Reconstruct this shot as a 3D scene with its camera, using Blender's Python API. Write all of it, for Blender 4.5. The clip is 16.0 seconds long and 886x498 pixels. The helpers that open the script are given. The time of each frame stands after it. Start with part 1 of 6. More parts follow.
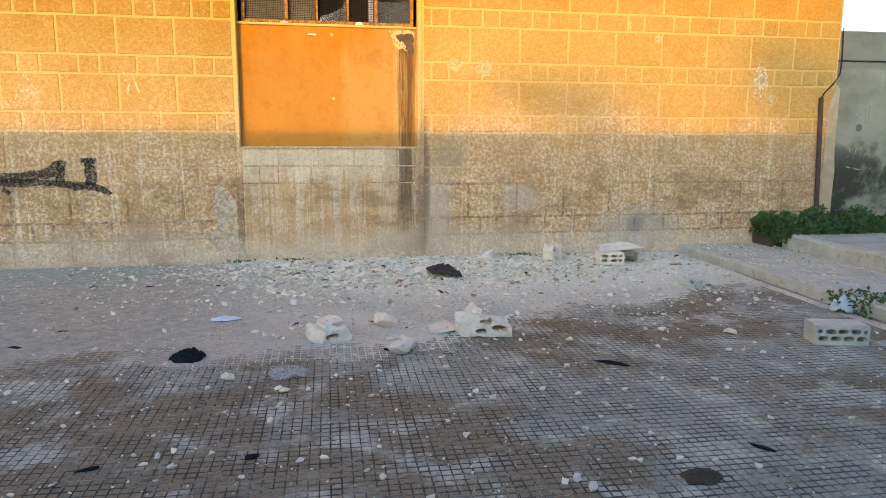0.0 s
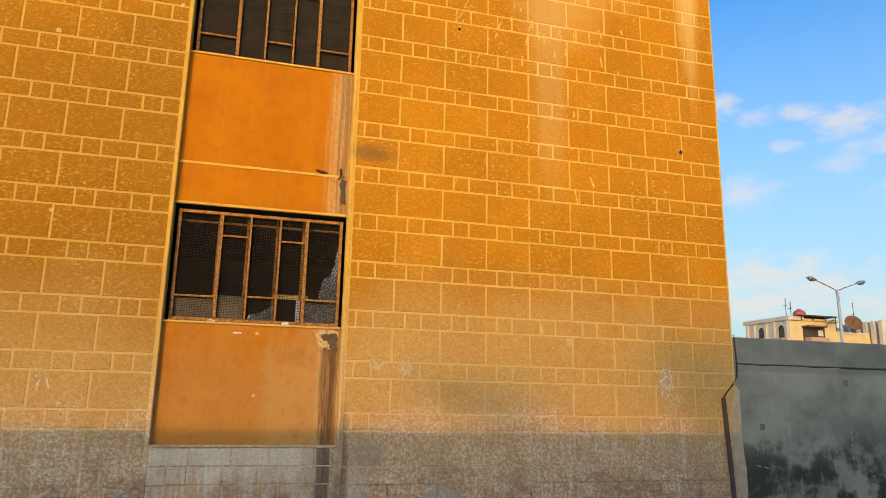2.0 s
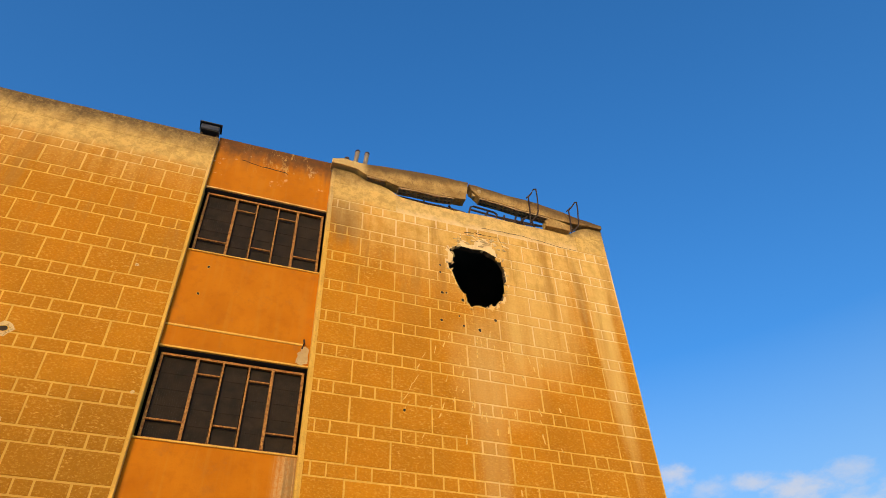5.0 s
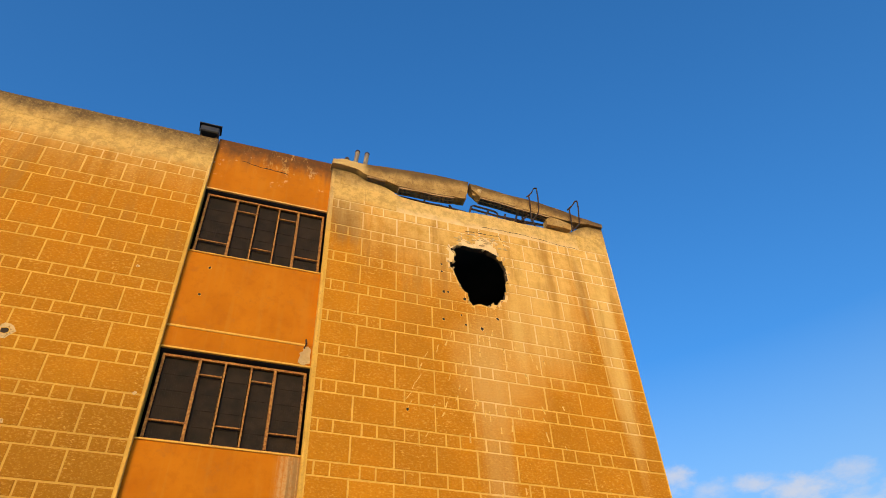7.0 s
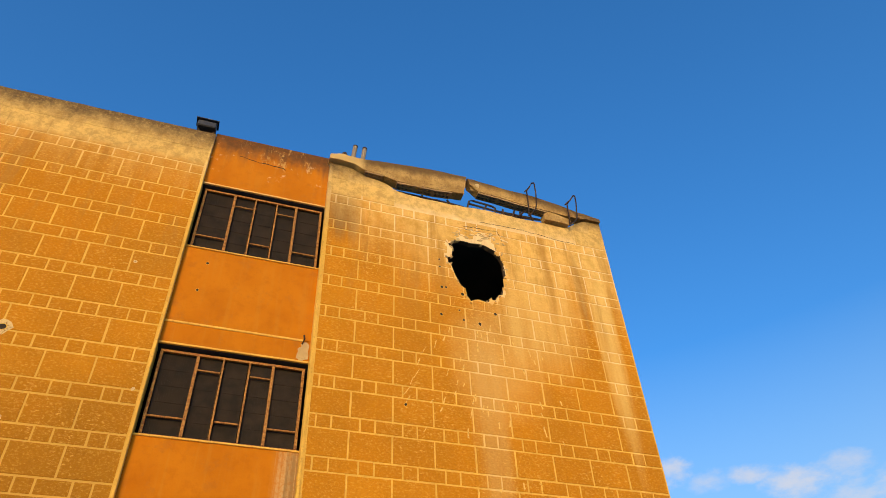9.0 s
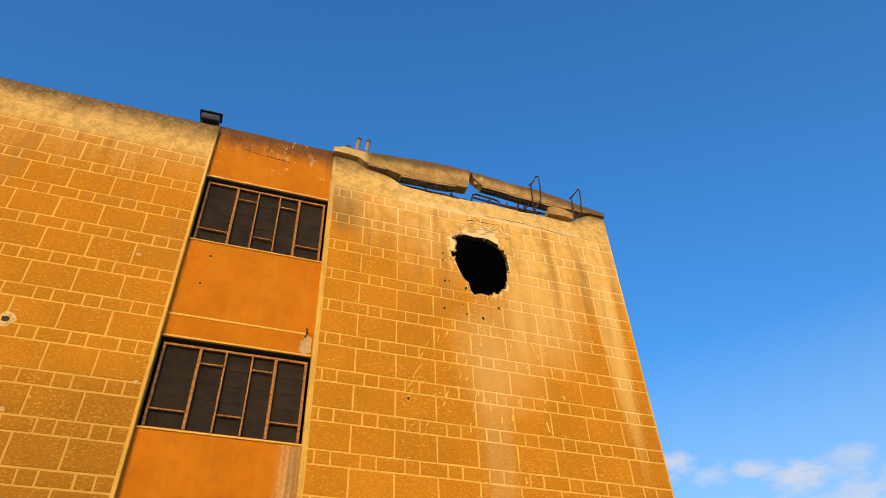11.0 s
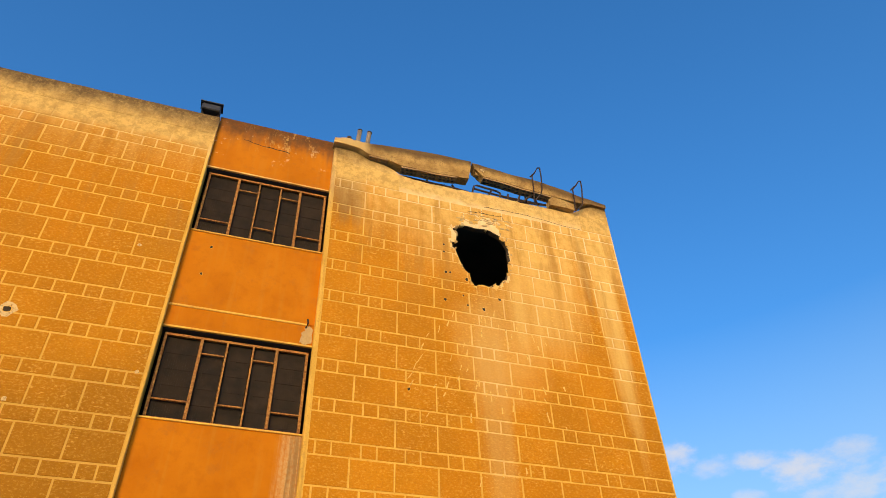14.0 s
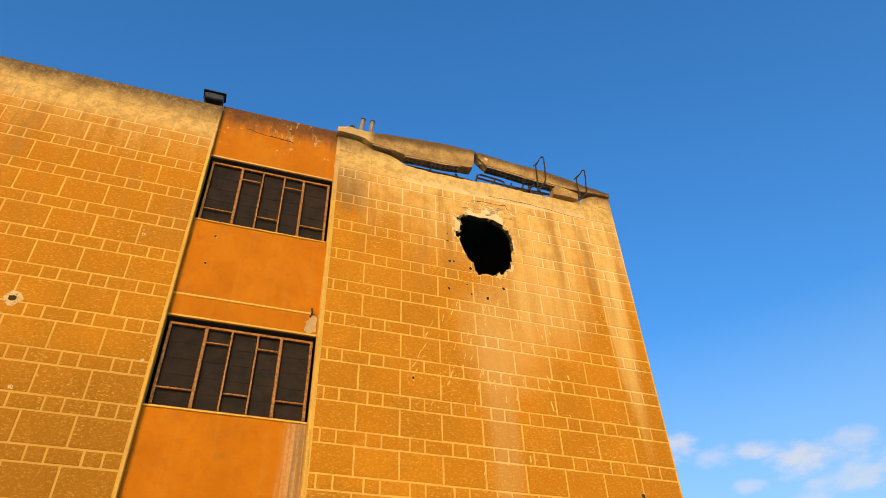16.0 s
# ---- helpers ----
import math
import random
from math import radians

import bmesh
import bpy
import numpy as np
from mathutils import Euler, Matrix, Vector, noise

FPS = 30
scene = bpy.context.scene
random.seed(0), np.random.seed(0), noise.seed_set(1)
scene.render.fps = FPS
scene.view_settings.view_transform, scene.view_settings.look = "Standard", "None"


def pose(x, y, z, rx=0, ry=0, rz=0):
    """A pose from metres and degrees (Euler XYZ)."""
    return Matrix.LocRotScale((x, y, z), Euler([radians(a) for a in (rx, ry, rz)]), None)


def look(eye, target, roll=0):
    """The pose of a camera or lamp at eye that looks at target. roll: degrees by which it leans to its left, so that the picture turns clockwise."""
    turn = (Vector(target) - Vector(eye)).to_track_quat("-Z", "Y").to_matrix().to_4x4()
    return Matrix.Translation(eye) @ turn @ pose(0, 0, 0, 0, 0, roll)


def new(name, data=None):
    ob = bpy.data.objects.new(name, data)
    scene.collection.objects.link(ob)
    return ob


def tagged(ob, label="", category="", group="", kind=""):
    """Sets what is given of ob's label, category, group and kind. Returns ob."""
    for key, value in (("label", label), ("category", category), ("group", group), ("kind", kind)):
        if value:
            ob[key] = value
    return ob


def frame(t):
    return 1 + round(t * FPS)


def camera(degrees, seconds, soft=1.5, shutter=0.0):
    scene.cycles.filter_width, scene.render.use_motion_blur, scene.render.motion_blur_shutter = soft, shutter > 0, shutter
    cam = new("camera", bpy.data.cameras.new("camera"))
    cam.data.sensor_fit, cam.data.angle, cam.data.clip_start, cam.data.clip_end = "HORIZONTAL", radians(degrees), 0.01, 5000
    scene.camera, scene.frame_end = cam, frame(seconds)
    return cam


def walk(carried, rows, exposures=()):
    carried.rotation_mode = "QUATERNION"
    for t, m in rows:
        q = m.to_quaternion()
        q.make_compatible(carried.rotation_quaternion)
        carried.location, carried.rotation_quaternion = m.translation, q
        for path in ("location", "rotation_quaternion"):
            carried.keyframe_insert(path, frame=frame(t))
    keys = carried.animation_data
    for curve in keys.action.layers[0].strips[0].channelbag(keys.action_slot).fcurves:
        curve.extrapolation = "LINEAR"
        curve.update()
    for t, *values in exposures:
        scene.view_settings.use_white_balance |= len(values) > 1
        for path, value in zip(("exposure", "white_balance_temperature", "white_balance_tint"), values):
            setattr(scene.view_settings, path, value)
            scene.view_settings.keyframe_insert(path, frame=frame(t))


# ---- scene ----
cam = camera(64.85, 16.0, soft=0.7)
PATH = [
    (0, (0.013, -8.649, 1.589), (0.3600, -6.7072, 1.2590), 0.30),
    (0.5, (0.019, -8.642, 1.701), (0.4350, -6.6966, 1.4986), 0.96),
    (1, (0.020, -8.679, 1.797), (0.4994, -6.7371, 1.7943), 1.41),
    (1.5, (0.064, -8.733, 1.916), (0.5567, -6.8045, 2.1142), 1.01),
    (2, (0.077, -8.789, 1.983), (0.6029, -6.9058, 2.4048), 1.13),
    (2.5, (0.073, -8.806, 2.013), (0.6276, -6.9883, 2.6357), 1.52),
    (3, (0.069, -8.824, 2.029), (0.6473, -7.0917, 2.8434), 0.48),
    (3.5, (0.065, -8.869, 2.068), (0.6477, -7.2282, 3.0514), -0.20),
    (4, (0.109, -8.900, 2.058), (0.6822, -7.3577, 3.1947), -0.96),
    (4.5, (0.157, -8.967, 2.019), (0.6953, -7.5110, 3.2801), -1.19),
    (5, (0.117, -8.923, 1.987), (0.6306, -7.5359, 3.3331), -2.18),
    (7.5, (0.099, -8.840, 1.937), (0.6172, -7.4620, 3.2910), -3.00),
    (8, (0.095, -8.840, 1.946), (0.6182, -7.4555, 3.2916), -3.02),
    (8.5, (0.122, -8.862, 1.966), (0.6474, -7.4713, 3.3047), -2.80),
    (9, (0.081, -8.864, 1.970), (0.6067, -7.4747, 3.3086), -3.02),
    (11.5, (0.118, -8.856, 2.008), (0.6335, -7.4468, 3.3306), -2.36),
    (12, (0.121, -8.867, 1.990), (0.6342, -7.4584, 3.3141), -2.47),
    (12.5, (0.095, -8.830, 1.970), (0.6108, -7.4286, 3.3003), -2.59),
    (13, (0.086, -8.877, 2.002), (0.6101, -7.4687, 3.3220), -2.61),
    (13.5, (0.127, -8.891, 2.022), (0.6436, -7.4708, 3.3317), -2.30),
    (14, (0.128, -8.848, 1.992), (0.6441, -7.4255, 3.2994), -2.21),
    (14.5, (0.149, -8.881, 2.012), (0.6535, -7.4475, 3.3115), -1.86),
    (15, (0.121, -8.855, 2.003), (0.6296, -7.4214, 3.3014), -1.94),
    (15.5, (0.143, -8.862, 2.013), (0.6485, -7.4215, 3.3051), -1.75),
    (16, (0.107, -8.821, 1.976), (0.6224, -7.3796, 3.2631), -2.11),
]
EXPOSURES = [(0.0, 1.80, 7900, 0), (1.0, 1.42, 7600, 2), (1.5, 1.10, 7450, 3), (2.0, 0.96, 7350, 6), (3.0, 0.76, 7100, 8), (5.0, 0.78, 6880, 7), (9.0, 0.84, 6950, 7), (16.0, 0.94, 7200, 8)]
walk(cam, [(t, look(eye, target, roll)) for t, eye, target, roll in PATH], EXPOSURES)

# ---- world and sun ----
SUN_ELEV, SUN_SIDE = 10.0, 24.0  # degrees above the horizon; degrees to the left of straight behind
sun_from = Vector((-math.sin(radians(SUN_SIDE)) * math.cos(radians(SUN_ELEV)),
                   -math.cos(radians(SUN_SIDE)) * math.cos(radians(SUN_ELEV)), math.sin(radians(SUN_ELEV))))
world = bpy.data.worlds.new("evening_sky")
scene.world = world
world.use_nodes = True
wn, wl = world.node_tree.nodes, world.node_tree.links
wn.clear()
sky = wn.new("ShaderNodeTexSky")
sky.sky_type, sky.sun_disc = "NISHITA", False
sky.sun_elevation, sky.sun_rotation = radians(SUN_ELEV), radians(180 + SUN_SIDE)
sky.air_density, sky.dust_density, sky.ozone_density = 1.0, 2.5, 3.0
wc = wn.new("ShaderNodeTexCoord")
sep = wn.new("ShaderNodeSeparateXYZ")
wl.new(wc.outputs["Generated"], sep.inputs["Vector"])


def sky_math(op, a, b=0.0):
    n = wn.new("ShaderNodeMath")
    n.operation = op
    for socket, v in zip(n.inputs, (a, b)):
        if isinstance(v, bpy.types.NodeSocket):
            wl.new(v, socket)
        else:
            socket.default_value = v
    return n.outputs["Value"]


def sky_span(v, a, b, lo=0.0, hi=1.0):
    n = wn.new("ShaderNodeMapRange")
    n.interpolation_type = "SMOOTHSTEP"
    for key, x in (("From Min", a), ("From Max", b), ("To Min", lo), ("To Max", hi)):
        n.inputs[key].default_value = x
    wl.new(v, n.inputs["Value"])
    return n.outputs["Result"]


def sky_noise(vector, scale, detail, rough):
    n = wn.new("ShaderNodeTexNoise")
    n.inputs["Scale"].default_value, n.inputs["Detail"].default_value, n.inputs["Roughness"].default_value = scale, detail, rough
    wl.new(vector, n.inputs["Vector"])
    return n.outputs["Fac"]


# bearing and height in the sky, in degrees
bearing = sky_math("MULTIPLY", sky_math("ARCTAN2", sep.outputs["X"], sep.outputs["Y"]), 57.2958)
height = sky_math("MULTIPLY", sky_math("ARCSINE", sep.outputs["Z"]), 57.2958)
chart = wn.new("ShaderNodeCombineXYZ")
wl.new(bearing, chart.inputs["X"])
wl.new(sky_math("MULTIPLY", height, 1.8), chart.inputs["Y"])
billow = sky_noise(chart.outputs["Vector"], 0.42, 6.0, 0.6)
# small evening clouds: bearing, height, half width, half height, density
CLOUDS = [(38.4, 22.4, 1.8, 1.3, 0.9), (41.0, 21.2, 1.8, 0.9, 0.6), (44.1, 21.3, 2.1, 0.7, 0.8), (47.6, 19.9, 3.2, 1.5, 0.88), (49.6, 18.4, 3.3, 1.2, 0.7), (42.9, 18.9, 1.4, 0.6, 0.6), (50.8, 20.6, 2.2, 1.1, 0.6),
          (54.5, 18.2, 3.6, 1.8, 0.8), (40.1, 15.9, 2.9, 1.5, 0.7), (46.6, 17.2, 2.2, 0.8, 0.5), (51.6, 14.8, 3.6, 1.6, 0.6), (40.2, 8.6, 9.0, 3.0, 1.0), (52.0, 6.5, 9.0, 2.4, 0.9), (62.0, 16.0, 5.0, 2.0, 0.8), (24.0, 19.0, 5.0, 1.6, 0.7)]
cover = None
for at, up, wide, tall, dense in CLOUDS:
    q = sky_math("ADD", sky_math("POWER", sky_math("ABSOLUTE", sky_math("MULTIPLY", sky_math("SUBTRACT", bearing, at), 1 / wide)), 2.0),
                 sky_math("POWER", sky_math("ABSOLUTE", sky_math("MULTIPLY", sky_math("SUBTRACT", height, up), 1 / tall)), 2.0))
    puff = sky_span(sky_math("ADD", q, sky_math("MULTIPLY", billow, 3.4)), 2.9, 1.2, 0.0, 0.72 * dense)
    cover = puff if cover is None else sky_math("MAXIMUM", cover, puff)
mixc = wn.new("ShaderNodeMix")
mixc.data_type = "RGBA"
wl.new(cover, mixc.inputs["Factor"])
deep = wn.new("ShaderNodeHueSaturation")
deep.inputs["Saturation"].default_value = 1.24
wl.new(sky.outputs["Color"], deep.inputs["Color"])
clear = wn.new("ShaderNodeMix")
clear.data_type, clear.blend_type = "RGBA", "MULTIPLY"
clear.inputs["Factor"].default_value = 1.0
wl.new(deep.outputs["Color"], clear.inputs[6])
clear.inputs[7].default_value = (1.04, 1.15, 1.38, 1)
haze = wn.new("ShaderNodeMapRange")  # pale evening haze low over the roofs
haze.inputs["From Min"].default_value, haze.inputs["From Max"].default_value, haze.inputs["To Max"].default_value = 0.52, 0.06, 0.80
wl.new(sep.outputs["Z"], haze.inputs["Value"])
hazy = wn.new("ShaderNodeMix")
hazy.data_type = "RGBA"
wl.new(sky_math("MULTIPLY", haze.outputs["Result"], sky_span(sep.outputs["Y"], -0.4, 0.45)), hazy.inputs["Factor"])  # on the side away from the sun
wl.new(clear.outputs[2], hazy.inputs[6])
hazy.inputs[7].default_value = (1.85, 2.45, 2.75, 1)
wl.new(hazy.outputs[2], mixc.inputs[6])
mixc.inputs[7].default_value = (2.95, 2.75, 2.8, 1)
bg = wn.new("ShaderNodeBackground")
bg.inputs["Strength"].default_value = 0.15
wl.new(mixc.outputs[2], bg.inputs["Color"])
wout = wn.new("ShaderNodeOutputWorld")
wl.new(bg.outputs["Background"], wout.inputs["Surface"])

sun = new("sun", bpy.data.lights.new("sun", "SUN"))
sun.data.energy, sun.data.angle, sun.data.color = 0.86, radians(0.53), (1.0, 0.565, 0.135)
sun.matrix_world = look(sun_from * 60, (0, 0, 0))


# ---- materials ----
class Nodes:
    """A small writer for node materials."""

    def __init__(self, name, rough=0.9, metal=0.0):
        self.m = bpy.data.materials.new(name)
        self.m.use_nodes = True
        self.t = self.m.node_tree
        self.b = self.t.nodes["Principled BSDF"]
        self.b.inputs["Roughness"].default_value, self.b.inputs["Metallic"].default_value = rough, metal
        self.b.inputs["Specular IOR Level"].default_value = 0.15 if rough > 0.65 else 0.5
        self.geo = self.t.nodes.new("ShaderNodeNewGeometry")

    def put(self, socket, v):
        if isinstance(v, bpy.types.NodeSocket):
            self.t.links.new(v, socket)
        elif isinstance(v, (tuple, list)):
            socket.default_value = (*v, 1.0) if len(v) == 3 and len(socket.default_value) == 4 else v
        else:
            socket.default_value = v

    def pos(self, scale=(1, 1, 1), offset=(0, 0, 0)):
        n = self.t.nodes.new("ShaderNodeMapping")
        n.inputs["Scale"].default_value, n.inputs["Location"].default_value = scale, offset
        self.put(n.inputs["Vector"], self.geo.outputs["Position"])
        return n.outputs["Vector"]

    def noise(self, scale, detail=4.0, rough=0.55, at=None):
        n = self.t.nodes.new("ShaderNodeTexNoise")
        n.inputs["Scale"].default_value, n.inputs["Detail"].default_value, n.inputs["Roughness"].default_value = scale, detail, rough
        self.put(n.inputs["Vector"], at or self.geo.outputs["Position"])
        return n.outputs["Fac"]

    def voronoi(self, scale, at=None, feature="F1"):
        n = self.t.nodes.new("ShaderNodeTexVoronoi")
        n.feature = feature
        n.inputs["Scale"].default_value = scale
        self.put(n.inputs["Vector"], at or self.geo.outputs["Position"])
        return n.outputs["Distance"]

    def span(self, v, a, b, lo=0.0, hi=1.0):
        n = self.t.nodes.new("ShaderNodeMapRange")
        n.interpolation_type = "SMOOTHSTEP"
        for key, x in (("Value", v), ("From Min", a), ("From Max", b), ("To Min", lo), ("To Max", hi)):
            self.put(n.inputs[key], x)
        return n.outputs["Result"]

    def math(self, op, a, b=0.0):
        n = self.t.nodes.new("ShaderNodeMath")
        n.operation, n.use_clamp = op, False
        self.put(n.inputs[0], a)
        self.put(n.inputs[1], b)
        return n.outputs["Value"]

    def mix(self, f, a, b, blend="MIX"):
        n = self.t.nodes.new("ShaderNodeMix")
        n.data_type, n.blend_type = "RGBA", blend
        self.put(n.inputs["Factor"], f)
        self.put(n.inputs[6], a)
        self.put(n.inputs[7], b)
        return n.outputs[2]

    def xyz(self):
        n = self.t.nodes.new("ShaderNodeSeparateXYZ")
        self.put(n.inputs["Vector"], self.geo.outputs["Position"])
        return n.outputs["X"], n.outputs["Y"], n.outputs["Z"]

    def random(self):
        return self.t.nodes.new("ShaderNodeObjectInfo").outputs["Random"]

    def island(self):
        return self.geo.outputs["Random Per Island"]

    def bump(self, h, dist, strength=1.0):
        n = self.t.nodes.new("ShaderNodeBump")
        n.inputs["Distance"].default_value, n.inputs["Strength"].default_value = dist, strength
        self.put(n.inputs["Height"], h)
        if self.b.inputs["Normal"].is_linked:
            self.put(n.inputs["Normal"], self.b.inputs["Normal"].links[0].from_socket)
        self.put(self.b.inputs["Normal"], n.outputs["Normal"])

    def done(self, color, rough=None):
        self.put(self.b.inputs["Base Color"], color)
        if rough is not None:
            self.put(self.b.inputs["Roughness"], rough)
        return self.m


# stains and paler patches on the facade: centre x and z, half sizes, colour, strength
STAINS = [(4.0, 11.62, 2.6, 0.22, (0.34, 0.21, 0.08), 0.6), (1.55, 5.18, 0.42, 0.16, (0.12, 0.075, 0.04), 0.6), (1.55, 11.0, 0.42, 0.9, (0.14, 0.08, 0.035), 0.75), (4.17, 0.40, 0.16, 0.14, (0.06, 0.05, 0.045), 0.8),
          (4.2, 0.35, 0.75, 0.35, (0.50, 0.45, 0.38), 0.5), (6.55, 9.4, 0.26, 3.2, (0.80, 0.54, 0.17), 0.75), (6.15, 10.2, 0.12, 1.2, (0.22, 0.11, 0.035), 0.6), (5.2, 9.5, 1.0, 1.7, (0.86, 0.59, 0.19), 0.48), (4.3, 8.3, 1.0, 1.3, (0.82, 0.56, 0.19), 0.3),
          (4.1, 7.0, 0.35, 2.6, (0.66, 0.43, 0.15), 0.35), (2.6, 0.75, 0.35, 0.25, (0.58, 0.50, 0.40), 0.5), (1.45, 0.6, 0.3, 0.6, (0.60, 0.50, 0.38), 0.6), (1.6, 1.3, 0.3, 0.3, (0.36, 0.26, 0.17), 0.6), (1.30, 1.0, 0.10, 1.1, (0.17, 0.10, 0.05), 0.75)]


def facade_wear(n, color, amount=1.0, pale=0.0):
    """Weathering shared by the outer wall's plaster: cement and dust at the foot, lime runs, pale leached band and
    black growth at the roof edge. Foot tones also offset the shade.
    """
    x, y, z = n.xyz()
    runs = n.noise(1.0, 5, 0.6, n.pos((5.0, 5.0, 0.35)))
    blots = n.noise(1.3, 6, 0.6)
    fine = n.noise(30, 4, 0.7)
    spots = n.noise(11, 6, 0.75)
    faded = n.math("ADD", z, n.math("MULTIPLY", n.noise(0.7, 6, 0.65), 2.4))
    faded = n.math("ADD", faded, n.span(x, 1.2, 1.8, -0.45, -0.85))
    low = n.math("ADD", faded, n.span(x, 1.2, 1.8, 0.45, 0.85))
    fleck = n.span(n.noise(40, 5, 0.7), 0.34, 0.68)
    worm = n.math("ABSOLUTE", n.math("ADD", n.noise(17, 2.5, 0.6), -0.5))
    worm = n.math("MULTIPLY", n.span(worm, 0.030, 0.008), n.span(n.noise(3.0, 4, 0.6, n.pos((1, 1, 1), (3, 1, 8))), 0.42, 0.60))
    worm = n.math("MULTIPLY", worm, n.span(n.noise(60, 3, 0.7), 0.35, 0.5))
    lift = lambda c: tuple(v + pale * (0.9 * w - v) for v, w in zip(c, (1.0, 0.80, 0.52)))
    dull = lambda c: tuple(v + 0.28 * pale * (0.9 * w - v) for v, w in zip(c, (0.95, 0.78, 0.52)))
    # paler worn paint, with exposure bleaching also put into its colour
    color = n.mix(n.span(faded, 4.6, 2.6, 0.0, 0.62 * min(1.0, amount)), color, n.mix(fleck, dull((0.56, 0.335, 0.105)), dull((0.75, 0.53, 0.215))))
    # redder, lighter tones low down make up for the dim, bluish shade
    base = lambda c: tuple(v + 0.22 * pale * (0.9 * w - v) for v, w in zip(c, (1.0, 0.76, 0.5)))
    color = n.mix(n.span(low, 3.25, 2.45, 0.0, min(0.85, 0.82 * amount)), color, n.mix(n.span(n.noise(26, 5, 0.75), 0.44, 0.62), base((0.54, 0.305, 0.15)), base((0.86, 0.60, 0.37))))
    if pale:  # dirt has settled in the joints near the ground
        dirt = n.math("ADD", z, n.math("MULTIPLY", n.noise(1.1, 5, 0.7, n.pos((1, 1, 3), (2, 0, 5))), 1.3))
        color = n.mix(n.math("MULTIPLY", n.span(dirt, 1.85, 1.45), n.span(n.noise(7, 5, 0.75), 0.36, 0.52, 0.25, 0.85)), color, (0.25, 0.135, 0.07))
    color = n.mix(n.math("MULTIPLY", worm, n.span(low, 3.6, 2.6, 0.0, 0.75)), color, (0.92, 0.76, 0.52))
    # bare cement and splashed dirt along the foot of the wall
    foot = n.math("ADD", z, n.math("MULTIPLY", blots, -1.1))
    foot = n.math("ADD", foot, n.math("MULTIPLY", fine, 0.15))
    color = n.mix(n.span(foot, 0.02, -0.34, 0.0, 0.8), color, n.mix(fleck, (0.60, 0.445, 0.315), (0.84, 0.68, 0.50)))
    # chalky scrapes on the lowest two metres
    chalk = n.math("MULTIPLY", n.span(n.noise(13, 7, 0.82), 0.51, 0.57), n.span(n.math("ADD", z, n.math("MULTIPLY", blots, 1.5)), 2.6, 0.9))
    color = n.mix(n.math("MULTIPLY", chalk, 0.45 * amount), color, (0.88, 0.76, 0.60))
    run = n.math("MULTIPLY", n.span(n.noise(1.0, 5, 0.75, n.pos((13, 13, 0.45), (9, 0, 3))), 0.56, 0.64), n.span(n.noise(28, 5, 0.8), 0.40, 0.56))
    run = n.math("MULTIPLY", run, n.span(n.math("ADD", z, n.math("MULTIPLY", blots, 1.4)), 2.7, 1.5))
    color = n.mix(n.math("MULTIPLY", run, 0.7), color, (0.92, 0.80, 0.60))
    grime = n.math("MULTIPLY", n.span(blots, 0.45, 0.7), n.span(z, 2.2, 0.6))
    color = n.mix(n.math("MULTIPLY", grime, 0.5), color, (0.34, 0.185, 0.085))
    soot = n.math("MULTIPLY", n.span(n.noise(2.4, 6, 0.75, n.pos((0.7, 1, 1.6), (3, 0, 1))), 0.47, 0.62), n.math("MULTIPLY", n.span(z, 1.45, 0.9), n.span(z, 0.25, 0.5)))
    color = n.mix(n.math("MULTIPLY", soot, 0.5), color, (0.25, 0.125, 0.06))
    for sx, sz, rx, rz, dark, much in STAINS:
        q = n.math("ADD", n.math("POWER", n.math("ABSOLUTE", n.math("MULTIPLY", n.math("ADD", x, -sx), 1 / rx)), 2.0), n.math("POWER", n.math("ABSOLUTE", n.math("MULTIPLY", n.math("ADD", z, -sz), 1 / rz)), 2.0))
        q = n.math("ADD", q, n.math("MULTIPLY", runs if rz > 1.5 * rx else (spots if rx < 0.3 else blots), 1.6))
        pale_tone = dark[0] > 0.6 and sz > 3
        color = n.mix(n.math("MULTIPLY", n.span(q, 1.9, 0.7), much * (0.6 if pale and not pale_tone else 1.0)), color, lift(dark) if pale_tone else dark)
    # rain-washed pale band below the roof edge, then dark growth on top
    band = n.math("ADD", z, n.math("MULTIPLY", runs, -1.9))
    side = n.span(x, 1.0, 3.4, -0.4, 0.9)
    color = n.mix(n.math("MULTIPLY", n.span(n.math("ADD", band, side), 8.9, 11.2), 0.80 if pale else 0.72), color, n.mix(n.span(n.noise(4.5, 7, 0.7), 0.40, 0.66), lift((0.86, 0.555, 0.175)), lift((0.66, 0.395, 0.095))))
    wide = n.noise(1.0, 5, 0.65, n.pos((2.3, 2.3, 0.30), (7, 0, 1)))
    streak = n.math("MULTIPLY", n.span(wide, 0.50, 0.64), n.math("MULTIPLY", n.span(z, 8.2, 10.4), n.span(z, 12.0, 11.2)))
    color = n.mix(n.math("MULTIPLY", streak, 0.30 if pale else 0.62), color, (0.40, 0.185, 0.03))
    color = n.mix(n.math("MULTIPLY", n.span(n.math("ADD", z, n.math("MULTIPLY", n.noise(2.6, 6, 0.7), 0.5)), 11.50, 11.78), 0.92), color, n.mix(n.span(n.noise(6, 6, 0.75), 0.4, 0.62), (0.74, 0.475, 0.15), (0.52, 0.315, 0.09)))
    top = n.math("ADD", z, n.math("MULTIPLY", n.noise(1.0, 6, 0.7, n.pos((2.2, 2.2, 1.3), (1, 0, 6))), 0.75))
    color = n.mix(n.math("MULTIPLY", n.span(top, 12.02, 12.62), n.span(n.noise(14, 5, 0.75), 0.30, 0.55, 0.6, 0.92)), color, (0.085, 0.05, 0.024))
    return color


